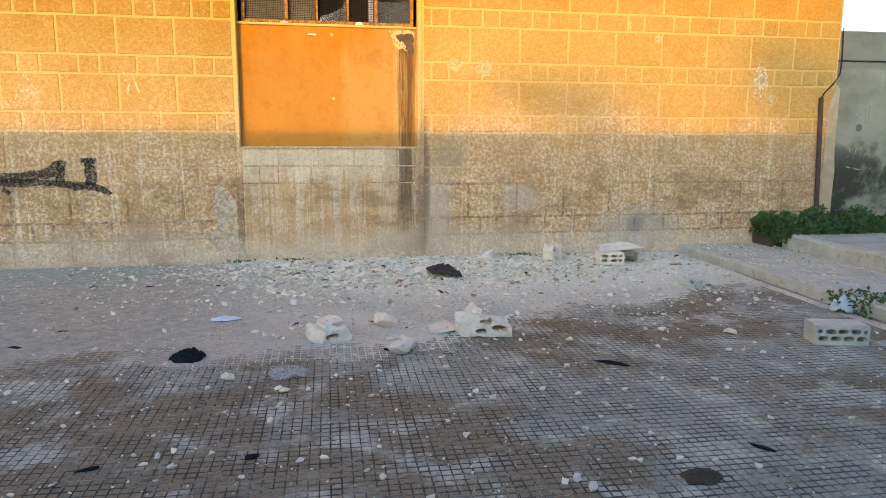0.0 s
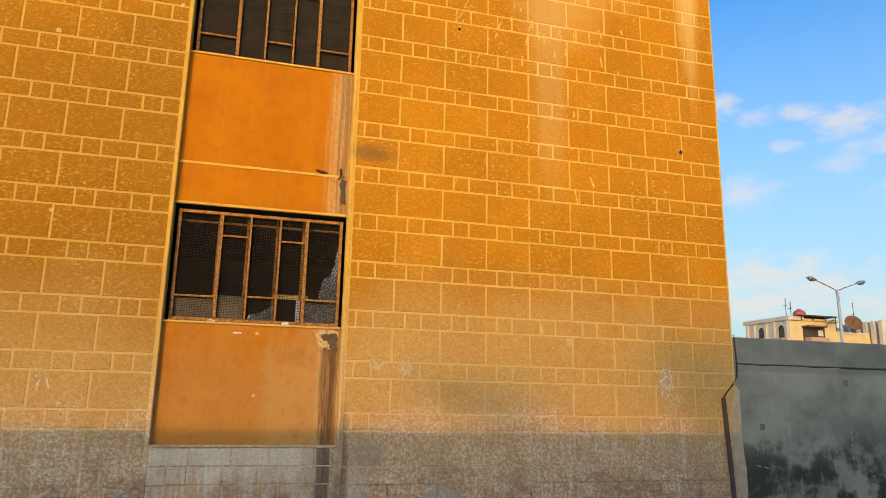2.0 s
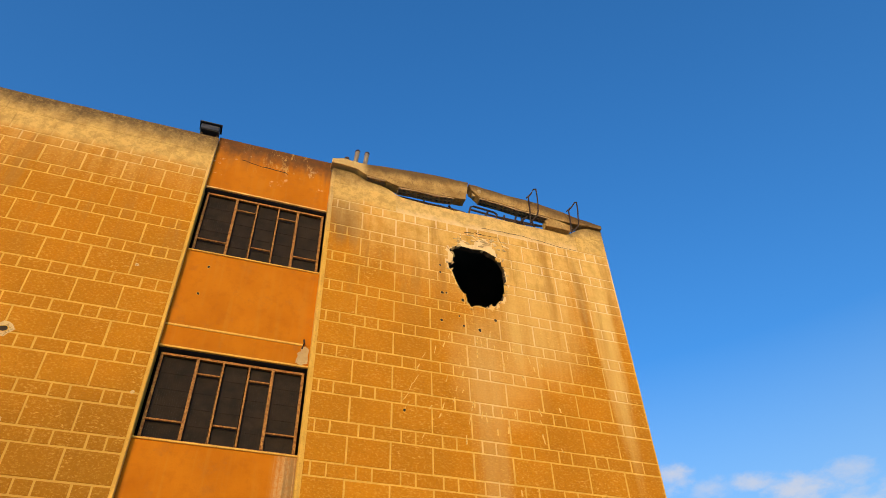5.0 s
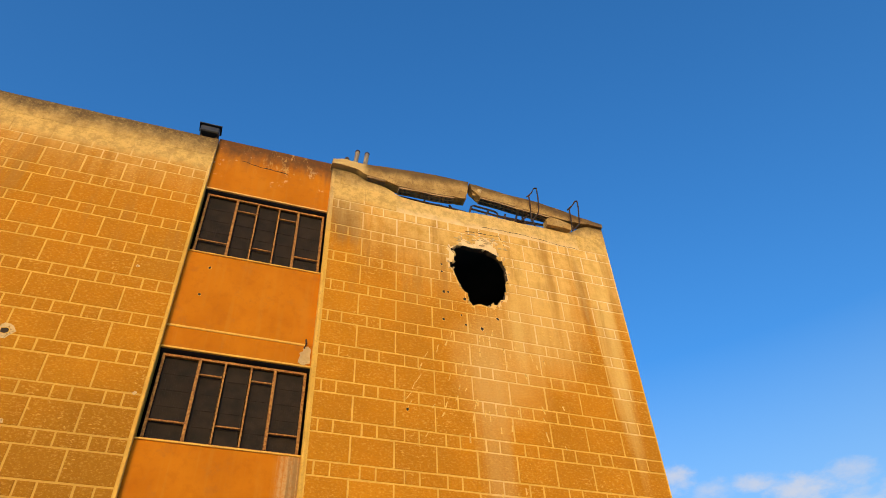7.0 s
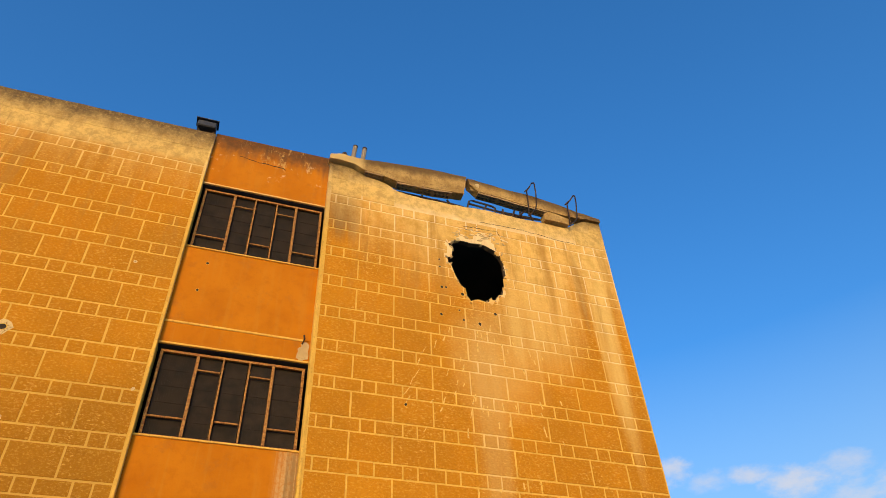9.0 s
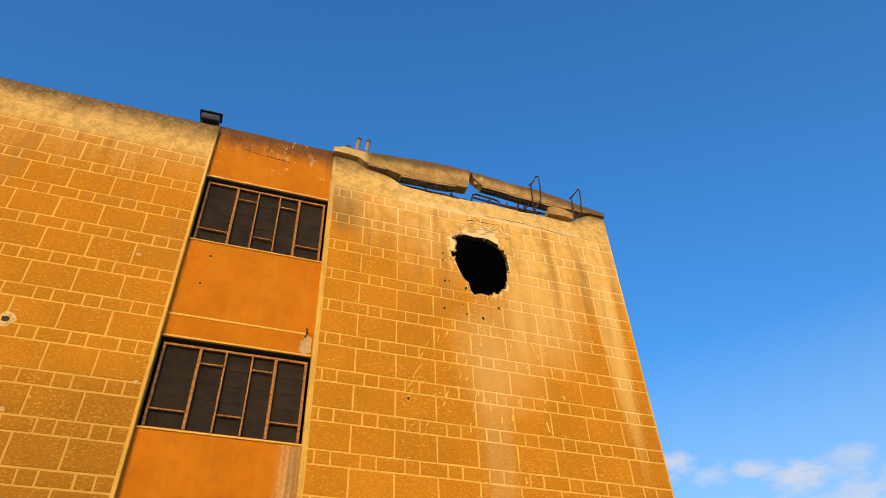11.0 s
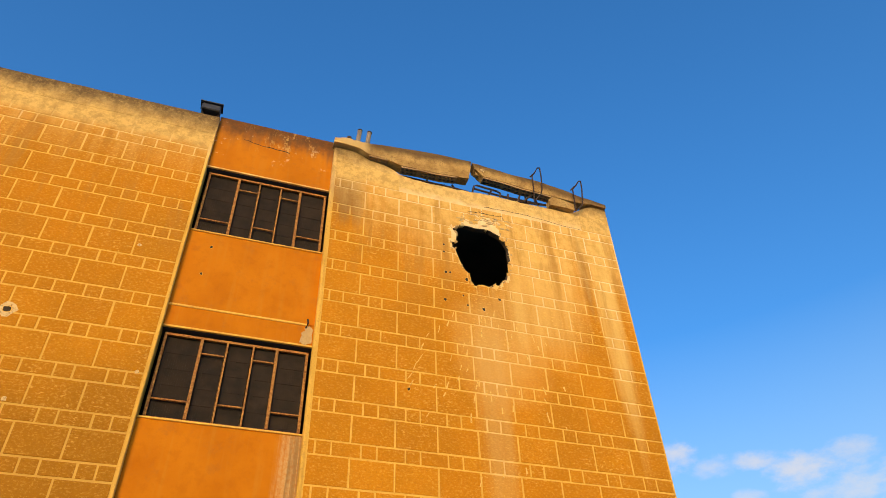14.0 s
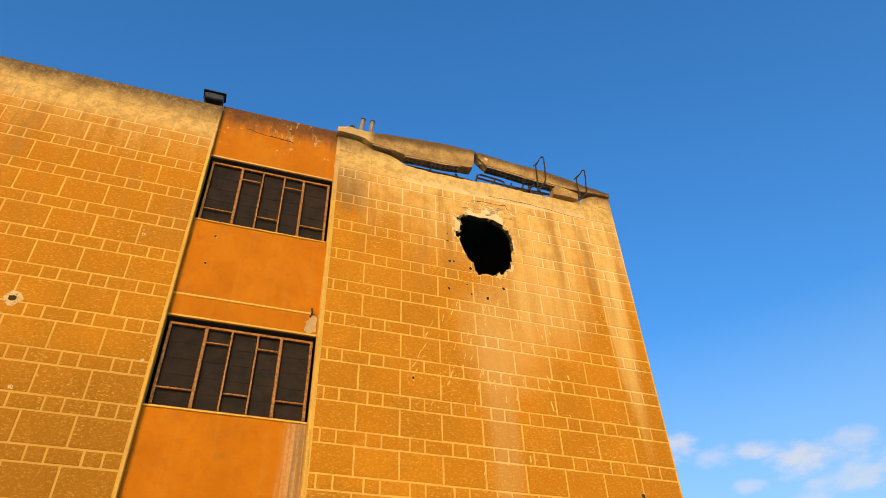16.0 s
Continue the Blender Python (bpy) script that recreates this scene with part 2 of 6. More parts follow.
def stucco_material():
    n = Nodes("scored_stucco_block", 0.92)
    tone = n.mix(n.random(), (0.54, 0.197, 0.008), (0.62, 0.24, 0.011))
    tone = n.mix(n.span(n.noise(0.8, 4), 0.35, 0.7), tone, (0.475, 0.182, 0.009))
    x, y, z = n.xyz()
    wavy_z = n.math("ADD", z, n.math("MULTIPLY", n.noise(0.6, 5, 0.65, n.pos((1, 1, 1), (4, 0, 9))), 3.0))
    tone = n.mix(n.math("MULTIPLY", n.span(wavy_z, 9.6, 7.0), n.span(x, -0.8, -1.0, 0.0, 0.8)), tone, (0.335, 0.138, 0.010))  # browner low on the left panel
    # pale flecks that paint sun highlights onto the trowelled relief
    trowel = n.math("MULTIPLY", n.span(n.noise(15, 4, 0.7, n.pos((1, 1, 1.8))), 0.54, 0.66), n.span(n.noise(1.1, 4, 0.6, n.pos((1, 1, 1), (0, 2, 6))), 0.42, 0.62))
    tone = n.mix(n.math("MULTIPLY", trowel, 0.55), tone, (0.86, 0.50, 0.10))
    pits = n.noise(55, 5, 0.7)
    tone = n.mix(n.math("MULTIPLY", n.span(pits, 0.58, 0.75), 0.4), tone, (0.74, 0.48, 0.13))
    tone = n.mix(n.math("MULTIPLY", n.span(pits, 0.42, 0.28), 0.4), tone, (0.24, 0.10, 0.015))
    grain = n.noise(24, 5, 0.7, n.pos((1, 1, 1.5)))
    # grain peaks lighter, dips darker: speckle plus relief highlights put into the colour
    tone = n.mix(n.math("MULTIPLY", n.span(grain, 0.53, 0.62), 0.26), tone, (0.80, 0.48, 0.09))
    tone = n.mix(n.math("MULTIPLY", n.span(grain, 0.46, 0.36), 0.22), tone, (0.25, 0.10, 0.015))
    n.bump(grain, 0.016, 1.0)
    n.bump(trowel, 0.008, 0.8)
    n.bump(n.noise(9, 4, 0.6), 0.012, 0.7)
    return n.done(facade_wear(n, tone))


def joint_material():
    n = Nodes("cream_joint_plaster", 0.9)
    tone = n.mix(n.span(n.noise(3, 5), 0.3, 0.7), (0.76, 0.445, 0.085), (0.65, 0.365, 0.065))
    tone = n.mix(n.math("MULTIPLY", n.span(n.noise(26, 6, 0.8), 0.46, 0.38), 0.45), tone, (0.36, 0.20, 0.05))
    x, y, z = n.xyz()
    # joints browner low on the left panel too
    wavy_z = n.math("ADD", z, n.math("MULTIPLY", n.noise(0.6, 5, 0.65, n.pos((1, 1, 1), (4, 0, 9))), 3.0))
    tone = n.mix(n.math("MULTIPLY", n.span(wavy_z, 9.6, 7.0), n.span(x, -0.8, -1.0, 0.0, 0.75)), tone, (0.55, 0.31, 0.06))
    n.bump(n.noise(34, 6, 0.7), 0.008, 0.9)
    n.bump(n.noise(7, 4, 0.7), 0.012, 0.6)
    return n.done(facade_wear(n, tone, 1.0, 0.7))


def orange_material():
    n = Nodes("orange_painted_plaster", 0.8)
    x, y, z = n.xyz()
    tone = n.mix(n.span(n.noise(1.2, 5), 0.3, 0.7), (0.47, 0.138, 0.002), (0.55, 0.175, 0.004))
    tone = n.mix(n.math("MULTIPLY", n.span(n.noise(1.0, 5, 0.6, n.pos((9, 9, 0.5))), 0.50, 0.68), 0.2), tone, (0.50, 0.23, 0.03))
    # paler low panels: dust, plus exposure bleaching put into the colour
    dusty = n.math("ADD", z, n.math("MULTIPLY", n.noise(1.0, 6, 0.7, n.pos((5, 5, 1.2), (1, 0, 2))), 1.6))
    tone = n.mix(n.span(dusty, 4.2, 2.6, 0.0, 0.45), tone, n.mix(n.span(n.noise(60, 5, 0.8), 0.35, 0.65), (0.58, 0.35, 0.12), (0.48, 0.25, 0.06)))
    wash = n.math("ADD", x, n.math("MULTIPLY", n.noise(1.0, 5, 0.7, n.pos((12, 12, 0.6), (6, 0, 0))), 0.35))
    tone = n.mix(n.math("MULTIPLY", n.span(wash, 0.40, 0.62), n.span(dusty, 3.9, 3.0, 0.0, 0.36)), tone, (0.58, 0.35, 0.13))
    edge = n.math("ADD", x, n.math("MULTIPLY", n.noise(1.0, 5, 0.7, n.pos((22, 22, 0.5))), 0.35))
    below = n.span(z, 6.6, 6.2)
    tone = n.mix(n.math("MULTIPLY", n.math("MULTIPLY", n.span(edge, 1.06, 1.26), n.span(n.noise(20, 6, 0.8), 0.36, 0.58, 0.3, 0.8)), below), tone, (0.58, 0.39, 0.165))
    dark = n.math("MULTIPLY", n.span(edge, 1.22, 1.32), n.span(n.noise(1.0, 4, 0.6, n.pos((30, 30, 0.7), (3, 0, 1))), 0.34, 0.50))
    tone = n.mix(n.math("MULTIPLY", n.math("MULTIPLY", dark, 0.75), below), tone, (0.22, 0.125, 0.045))
    damp = n.math("ADD", x, n.math("MULTIPLY", n.noise(1.0, 6, 0.75, n.pos((14, 14, 0.8), (0, 0, 4))), 0.16))
    damp = n.math("MULTIPLY", n.math("MULTIPLY", n.span(damp, 1.06, 1.12), n.span(damp, 1.30, 1.25)), n.span(z, 2.86, 2.7))
    damp = n.math("MULTIPLY", damp, n.span(n.noise(1.0, 5, 0.75, n.pos((34, 34, 1.6), (2, 0, 1))), 0.36, 0.56, 0.25, 0.9))
    tone = n.mix(damp, tone, (0.13, 0.062, 0.022))
    tone = n.mix(n.math("MULTIPLY", n.span(n.noise(3.5, 6, 0.7), 0.55, 0.68), 0.35), tone, (0.36, 0.13, 0.02))
    runs = n.noise(1.0, 5, 0.6, n.pos((6, 6, 0.5), (2, 0, 0)))
    top = n.math("ADD", z, n.math("MULTIPLY", runs, 1.2))
    tone = n.mix(n.math("MULTIPLY", n.span(top, 12.3, 12.9), 0.8), tone, (0.16, 0.08, 0.03))
    peel = n.math("MULTIPLY", n.span(n.noise(4, 6, 0.7), 0.60, 0.66), n.span(z, 11.2, 11.6))
    tone = n.mix(n.math("MULTIPLY", peel, 0.6), tone, (0.70, 0.45, 0.22))
    rot = n.math("ADD", z, n.math("MULTIPLY", n.noise(2.2, 7, 0.75, n.pos((1, 1, 0.7), (8, 0, 3))), 1.1))
    tone = n.mix(n.math("MULTIPLY", n.span(rot, 12.42, 12.86), 0.8), tone, (0.10, 0.04, 0.012))
    crust = n.math("MULTIPLY", n.span(n.noise(5.0, 6, 0.75, n.pos((1.6, 1, 0.5), (0, 0, 8))), 0.55, 0.60), n.math("MULTIPLY", n.span(z, 11.4, 11.75), n.span(x, -0.6, 0.5)))
    tone = n.mix(n.math("MULTIPLY", crust, 0.6), tone, (0.62, 0.36, 0.10))
    tone = n.mix(n.math("MULTIPLY", n.span(n.noise(6.5, 6, 0.72, n.pos((1, 1, 1), (5, 5, 5))), 0.48, 0.66), 0.25), tone, (0.36, 0.10, 0.003))
    n.bump(n.noise(40, 4, 0.6), 0.003, 0.6)
    n.bump(n.noise(4, 3), 0.012, 0.4)
    return n.done(tone)


def dado_material():
    """The blocked-in foot of the window bay: cement wash over ochre stucco, with rust and water runs."""
    n = Nodes("washed_dado_plaster", 0.92)
    x, y, z = n.xyz()
    tone = n.mix(n.span(n.noise(4, 6, 0.7), 0.35, 0.65), (0.58, 0.30, 0.14), (0.70, 0.42, 0.22))
    drip = n.noise(1.0, 5, 0.65, n.pos((12, 12, 0.6)))
    wash = n.math("ADD", z, n.math("MULTIPLY", drip, 1.1))
    tone = n.mix(n.span(wash, 1.44, 1.66), tone, n.mix(n.span(n.noise(30, 6, 0.8), 0.42, 0.56), (0.68, 0.55, 0.38), (0.86, 0.76, 0.58)))
    run = n.math("MULTIPLY", n.span(n.noise(1.0, 5, 0.7, n.pos((16, 16, 0.35), (5, 0, 0))), 0.46, 0.54), n.span(n.noise(24, 5, 0.8), 0.36, 0.52))
    tone = n.mix(n.math("MULTIPLY", n.math("MULTIPLY", run, n.span(n.noise(3.0, 5, 0.7), 0.35, 0.6)), 0.85), tone, (0.92, 0.80, 0.61))
    stain = n.math("ADD", x, n.math("MULTIPLY", drip, 0.5))
    tone = n.mix(n.math("MULTIPLY", n.span(stain, 0.95, 1.15), 0.65), tone, (0.42, 0.35, 0.25))
    dark = n.math("MULTIPLY", n.span(stain, 1.22, 1.32), n.span(n.noise(1.0, 4, 0.6, n.pos((26, 26, 0.8))), 0.36, 0.50))
    tone = n.mix(n.math("MULTIPLY", dark, 0.85), tone, (0.14, 0.09, 0.05))
    n.bump(n.noise(45, 6, 0.75), 0.015, 0.9)
    tone = facade_wear(n, tone, 0.3)
    damp = n.math("ADD", x, n.math("MULTIPLY", n.noise(1.0, 5, 0.7, n.pos((18, 18, 0.9), (0, 0, 4))), 0.14))
    damp = n.math("MULTIPLY", n.math("MULTIPLY", n.span(damp, 1.05, 1.10), n.span(damp, 1.26, 1.20)), n.span(z, 0.3, 0.8))
    return n.done(n.mix(n.math("MULTIPLY", damp, 0.75), tone, (0.14, 0.085, 0.045)))


def plain_rough(name, a, b, scale=6.0, rough=0.9, bump=0.006, metal=0.0, bscale=40.0, spots=None):
    n = Nodes(name, rough, metal)
    tone = n.mix(n.span(n.noise(scale, 5, 0.6), 0.3, 0.7), a, b)
    tone = n.mix(n.math("MULTIPLY", n.random(), 0.25), tone, tuple(0.75 * v for v in a))
    if spots:
        tone = n.mix(n.span(n.noise(scale * 4, 5, 0.7), 0.55, 0.66), tone, spots)
    n.bump(n.noise(bscale, 5, 0.7), bump, 0.8)
    return n.done(tone)


def tile_material():
    n = Nodes("grooved_cement_tile", 0.72)
    tone = n.mix(n.random(), (0.275, 0.255, 0.205), (0.365, 0.338, 0.27))
    x, y, z = n.xyz()
    patch = n.math("ADD", n.noise(0.75, 5, 0.6), n.math("MULTIPLY", n.span(x, 1.2, -1.4, 0.0, 0.13), n.span(y, -4.0, -5.2)))
    tone = n.mix(n.math("MULTIPLY", n.span(patch, 0.46, 0.57), 0.85), tone, (0.225, 0.155, 0.085))
    tone = n.mix(n.math("MULTIPLY", n.span(n.noise(2.1, 6, 0.65, n.pos((1, 1, 1), (7, 3, 0))), 0.50, 0.64), 0.75), tone, (0.58, 0.53, 0.43))
    tone = n.mix(n.math("MULTIPLY", n.span(n.noise(90, 3, 0.7), 0.52, 0.68), 0.6), tone, (0.40, 0.375, 0.34))
    tone = n.mix(n.math("MULTIPLY", n.span(n.noise(16, 5, 0.75), 0.48, 0.36), 0.5), tone, (0.12, 0.10, 0.08))
    tone = n.mix(n.span(z, -0.0012, -0.003), tone, n.mix(n.span(n.noise(5.5, 6, 0.75), 0.46, 0.62), (0.075, 0.062, 0.05), (0.33, 0.295, 0.23)))  # soil packed in the grooves
    n.bump(n.noise(120, 4, 0.7), 0.003, 0.7)
    return n.done(tone, n.span(patch, 0.4, 0.65, 0.62, 0.85))


def dust_material():
    n = Nodes("plaster_dust", 0.95)
    x, y, z = n.xyz()
    tone = n.mix(n.span(n.noise(0.9, 6, 0.6), 0.35, 0.68), (0.70, 0.655, 0.54), (0.56, 0.52, 0.42))
    tone = n.mix(n.math("MULTIPLY", n.span(n.noise(42, 5, 0.8), 0.52, 0.64), 0.85), tone, (0.80, 0.76, 0.62))
    tone = n.mix(n.math("MULTIPLY", n.span(n.noise(28, 5, 0.8), 0.46, 0.36), 0.75), tone, (0.22, 0.18, 0.14))
    near = n.math("ADD", n.math("POWER", n.math("MULTIPLY", n.math("ADD", x, -2.2), 0.30), 2.0), n.math("POWER", n.math("MULTIPLY", n.math("ADD", y, 0.9), 0.75), 2.0))
    near = n.math("ADD", near, n.math("MULTIPLY", n.noise(2.2, 5, 0.7), 1.0))
    tone = n.mix(n.math("MULTIPLY", n.span(near, 1.8, 0.6), 0.8), tone, (0.88, 0.83, 0.70))
    tone = n.mix(n.span(n.math("ADD", x, n.math("MULTIPLY", n.noise(0.8, 5, 0.7), 2.0)), 1.6, -0.8, 0.0, 0.72), tone, n.mix(n.span(n.noise(9, 6, 0.75), 0.38, 0.62), (0.27, 0.25, 0.205), (0.45, 0.42, 0.345)))
    n.bump(n.noise(60, 6, 0.75), 0.016, 1.0)
    return n.done(tone)


def rust_paint_material():
    n = Nodes("rusted_orange_steel", 0.7, 0.0)
    tone = n.mix(n.span(n.noise(26, 6, 0.75), 0.40, 0.62), (0.44, 0.205, 0.05), (0.20, 0.075, 0.022))
    n.bump(n.noise(80, 4, 0.7), 0.002, 0.7)
    return n.done(tone)


def leaf_material():
    n = Nodes("weed_leaf", 0.6)
    tone = n.mix(n.island(), (0.035, 0.075, 0.018), (0.075, 0.135, 0.03))
    n.b.inputs["Transmission Weight"].default_value = 0.0
    return n.done(tone)


def concrete_wall_material():
    n = Nodes("weathered_cement_render", 0.93)
    x, y, z = n.xyz()
    big = n.noise(0.9, 6, 0.62, n.pos((1, 1, 1.2), (4, 0, 2)))
    tone = n.mix(n.span(big, 0.35, 0.65), (0.36, 0.33, 0.24), (0.215, 0.198, 0.145))
    tone = n.mix(n.math("MULTIPLY", n.span(n.noise(1.4, 6, 0.65, n.pos((1, 1, 1), (1, 5, 0))), 0.45, 0.58), n.span(z, 2.0, 1.0)), tone, (0.065, 0.060, 0.042))
    runs = n.noise(1.0, 5, 0.7, n.pos((14, 14, 1.2)))
    tone = n.mix(n.math("MULTIPLY", n.span(runs, 0.60, 0.72), 0.5), tone, (0.42, 0.41, 0.38))
    tone = n.mix(n.span(z, 2.45, 2.50), tone, n.mix(n.span(big, 0.4, 0.6), (0.27, 0.25, 0.19), (0.20, 0.185, 0.14)))
    n.bump(n.noise(22, 6, 0.7), 0.012, 0.8)
    return n.done(tone)


STUCCO, JOINT, ORANGE, DADO = stucco_material(), joint_material(), orange_material(), dado_material()
TILE, DUST = tile_material(), dust_material()
RUST, LEAF, RENDER_GREY = rust_paint_material(), leaf_material(), concrete_wall_material()
TRIM = plain_rough("cream_trim_plaster", (0.78, 0.54, 0.22), (0.68, 0.45, 0.17), 5)
# near-black so rooms and window heads look unlit; the shade is the colour
ROOM_SHADE = plain_rough("room_shade_plaster", (0.10, 0.09, 0.08), (0.07, 0.065, 0.06), 1.2)
CEMENT = plain_rough("grey_cement", (0.52, 0.47, 0.395), (0.40, 0.36, 0.30), 2.5, bump=0.008)
CORNER = plain_rough("tan_corner_render", (0.60, 0.46, 0.30), (0.46, 0.345, 0.215), 6, bump=0.02)
KERB = plain_rough("worn_kerb_concrete", (0.60, 0.56, 0.46), (0.45, 0.415, 0.335), 4.0, bump=0.015, bscale=20, spots=(0.37, 0.335, 0.265))
HOLLOW = plain_rough("white_limestone_block", (0.95, 0.80, 0.64), (0.84, 0.69, 0.54), 7, bump=0.03, bscale=22, spots=(0.66, 0.56, 0.43))
HOLLOW_GREY = plain_rough("grey_cement_block", (0.70, 0.65, 0.54), (0.56, 0.51, 0.41), 7, bump=0.02, spots=(0.74, 0.70, 0.60))
CAVITY = plain_rough("shadowed_block_web", (0.22, 0.19, 0.16), (0.14, 0.12, 0.10), 9)
CRACK = plain_rough("crack_shadow", (0.035, 0.024, 0.016), (0.06, 0.04, 0.025), 9)
SPALL = plain_rough("broken_cream_plaster", (0.62, 0.44, 0.21), (0.48, 0.32, 0.14), 6, bump=0.03, bscale=16, spots=(0.46, 0.30, 0.15))


def parapet_material():
    """Old plaster on the roof edge: pale ochre, with black growth that hangs down from the upper rim."""
    n = Nodes("stained_parapet_plaster", 0.93)
    x, y, z = n.xyz()
    tone = n.mix(n.span(n.noise(3.0, 6, 0.7), 0.35, 0.65), (0.56, 0.35, 0.115), (0.37, 0.21, 0.065))
    crest = n.math("ADD", z, n.math("MULTIPLY", n.span(x, 1.6, 4.2), -0.20))
    crest = n.math("ADD", crest, n.math("MULTIPLY", n.span(x, 4.4, 6.9), 0.34))
    crest = n.math("ADD", crest, n.math("MULTIPLY", n.noise(1.0, 6, 0.7, n.pos((4, 4, 1.4))), 0.30))
    tone = n.mix(n.span(crest, 12.24, 12.46, 0.0, 0.88), tone, (0.115, 0.065, 0.028))
    tone = n.mix(n.math("MULTIPLY", n.span(n.noise(16, 6, 0.8), 0.50, 0.62), 0.5), tone, (0.17, 0.095, 0.04))
    tone = n.mix(n.span(x, 1.95, 1.75, 0.0, 0.7), tone, (0.78, 0.52, 0.19))
    n.bump(n.noise(12, 6, 0.75), 0.04, 0.9)
    return n.done(tone)


PARAPET = parapet_material()
STEEL = plain_rough("rusty_reinforcing_steel", (0.04, 0.028, 0.022), (0.075, 0.042, 0.028), 12, 0.75, 0.003)
SCREEN = plain_rough("weathered_wire_mesh", (0.024, 0.018, 0.013), (0.045, 0.029, 0.018), 6, 0.75, 0.001)
BLACK_CLOTH = plain_rough("black_cloth", (0.012, 0.012, 0.014), (0.022, 0.021, 0.022), 20, 0.95, 0.006)
BROWN_CLOTH = plain_rough("dark_sacking", (0.045, 0.035, 0.032), (0.075, 0.055, 0.05), 20, 0.95, 0.006)
PIPE = plain_rough("dark_iron_pipe", (0.055, 0.032, 0.026), (0.10, 0.05, 0.036), 9, 0.65, 0.003)
PAPER = plain_rough("crumpled_pale_paper", (0.62, 0.62, 0.72), (0.72, 0.72, 0.78), 12, 0.7, 0.003)
BOARD = plain_rough("grey_board", (0.30, 0.24, 0.17), (0.22, 0.17, 0.12), 5, 0.8, 0.003)
SOIL = plain_rough("dark_soil", (0.085, 0.065, 0.05), (0.12, 0.095, 0.07), 5, 0.95, 0.02)
LIGHT_HOUSING = plain_rough("black_lamp_housing", (0.02, 0.02, 0.022), (0.035, 0.033, 0.033), 9, 0.5, 0.002)


def thin_paint(name, a, b, scale, lo, hi, most):
    """Paint or chalk dragged over a rough wall: broken cover, the wall showing between."""
    n = Nodes(name, 0.9)
    n.put(n.b.inputs["Alpha"], n.span(n.noise(scale, 5, 0.75), lo, hi, 0.05, most))
    return n.done(n.mix(n.noise(12, 4), a, b))


BLACK_PAINT = thin_paint("black_spray_paint", (0.022, 0.022, 0.022), (0.05, 0.047, 0.043), 48, 0.34, 0.60, 0.95)
PATCH = thin_paint("bare_plaster_patch", (0.80, 0.66, 0.49), (0.60, 0.48, 0.35), 22, 0.36, 0.56, 0.75)
CHIP = thin_paint("chipped_plaster", (0.84, 0.60, 0.29), (0.68, 0.46, 0.20), 30, 0.32, 0.5, 0.85)
SCAR = thin_paint("fresh_stucco_scar", (0.90, 0.58, 0.17), (0.80, 0.48, 0.12), 30, 0.30, 0.50, 0.9)
GREY_CHALK = thin_paint("grey_scrawl", (0.55, 0.54, 0.51), (0.45, 0.44, 0.42), 34, 0.42, 0.58, 0.7)
WHITE_CHALK = thin_paint("pale_scrawl", (0.92, 0.78, 0.52), (0.82, 0.66, 0.42), 34, 0.40, 0.56, 0.8)
FAR_WALL = plain_rough("far_yellow_render", (0.66, 0.50, 0.24), (0.58, 0.42, 0.20), 0.8, 0.9, 0.01)
FAR_PALE = plain_rough("far_pale_render", (0.62, 0.55, 0.46), (0.54, 0.47, 0.38), 0.8, 0.9, 0.01)
# dark steel, and openings whose shade is put into the colour
FAR_DARK = plain_rough("far_dark_opening", (0.05, 0.045, 0.04), (0.08, 0.07, 0.06), 0.8)
FAR_RED = plain_rough("red_plastic_tank", (0.45, 0.10, 0.07), (0.36, 0.08, 0.06), 3, 0.5, 0.002)
FAR_PINK = plain_rough("far_pink_render", (0.52, 0.31, 0.22), (0.44, 0.26, 0.18), 0.9, 0.9, 0.01)
FAR_RUST = plain_rough("far_rusty_sheet", (0.20, 0.10, 0.055), (0.13, 0.07, 0.045), 1.5, 0.7, 0.004)
FAR_GLASS = plain_rough("clouded_lamp_bowl", (0.14, 0.13, 0.11), (0.22, 0.20, 0.17), 5, 0.3, 0.001)
GALV = plain_rough("galvanised_steel", (0.42, 0.43, 0.44), (0.34, 0.35, 0.36), 5, 0.45, 0.002, 0.6)
BARK = plain_rough("tree_bark", (0.12, 0.09, 0.06), (0.07, 0.05, 0.035), 8, 0.95, 0.02)
BAG = plain_rough("white_plastic_film", (0.62, 0.66, 0.64), (0.50, 0.54, 0.52), 14, 0.35, 0.004)
PLASTIC = Nodes("clouded_plastic", 0.3)
PLASTIC.b.inputs["Alpha"].default_value = 0.4
PLASTIC = PLASTIC.done(PLASTIC.mix(PLASTIC.span(PLASTIC.noise(14, 5, 0.7), 0.4, 0.65), (0.55, 0.57, 0.56), (0.40, 0.42, 0.40)))
GLASS = Nodes("dusty_glass", 0.08)
GLASS.b.inputs["Transmission Weight"].default_value = 0.96
GLASS = GLASS.done(GLASS.mix(GLASS.span(GLASS.noise(9, 5, 0.7), 0.4, 0.65), (0.92, 0.92, 0.90), (0.75, 0.70, 0.62)))


# ---- building blocks ----
def mesh_of(bm, material=None, name="part"):
    me = bpy.data.meshes.new(name)
    bm.to_mesh(me)
    bm.free()
    if material:
        me.materials.append(material)
    return me


def part(name, bm, material, parent, label=""):
    """Links a bmesh, or a mesh, as one object under a thing or a part."""
    me = bm if isinstance(bm, bpy.types.Mesh) else mesh_of(bm, material, name)
    ob = new(name, me)
    ob.parent = parent
    return tagged(ob, label)


def thing(name, label, category, m=None, group="", kind="", mesh=None):
    ob = new(name, mesh)
    if m is not None:
        ob.matrix_world = m
    return tagged(ob, label, category, group, kind)


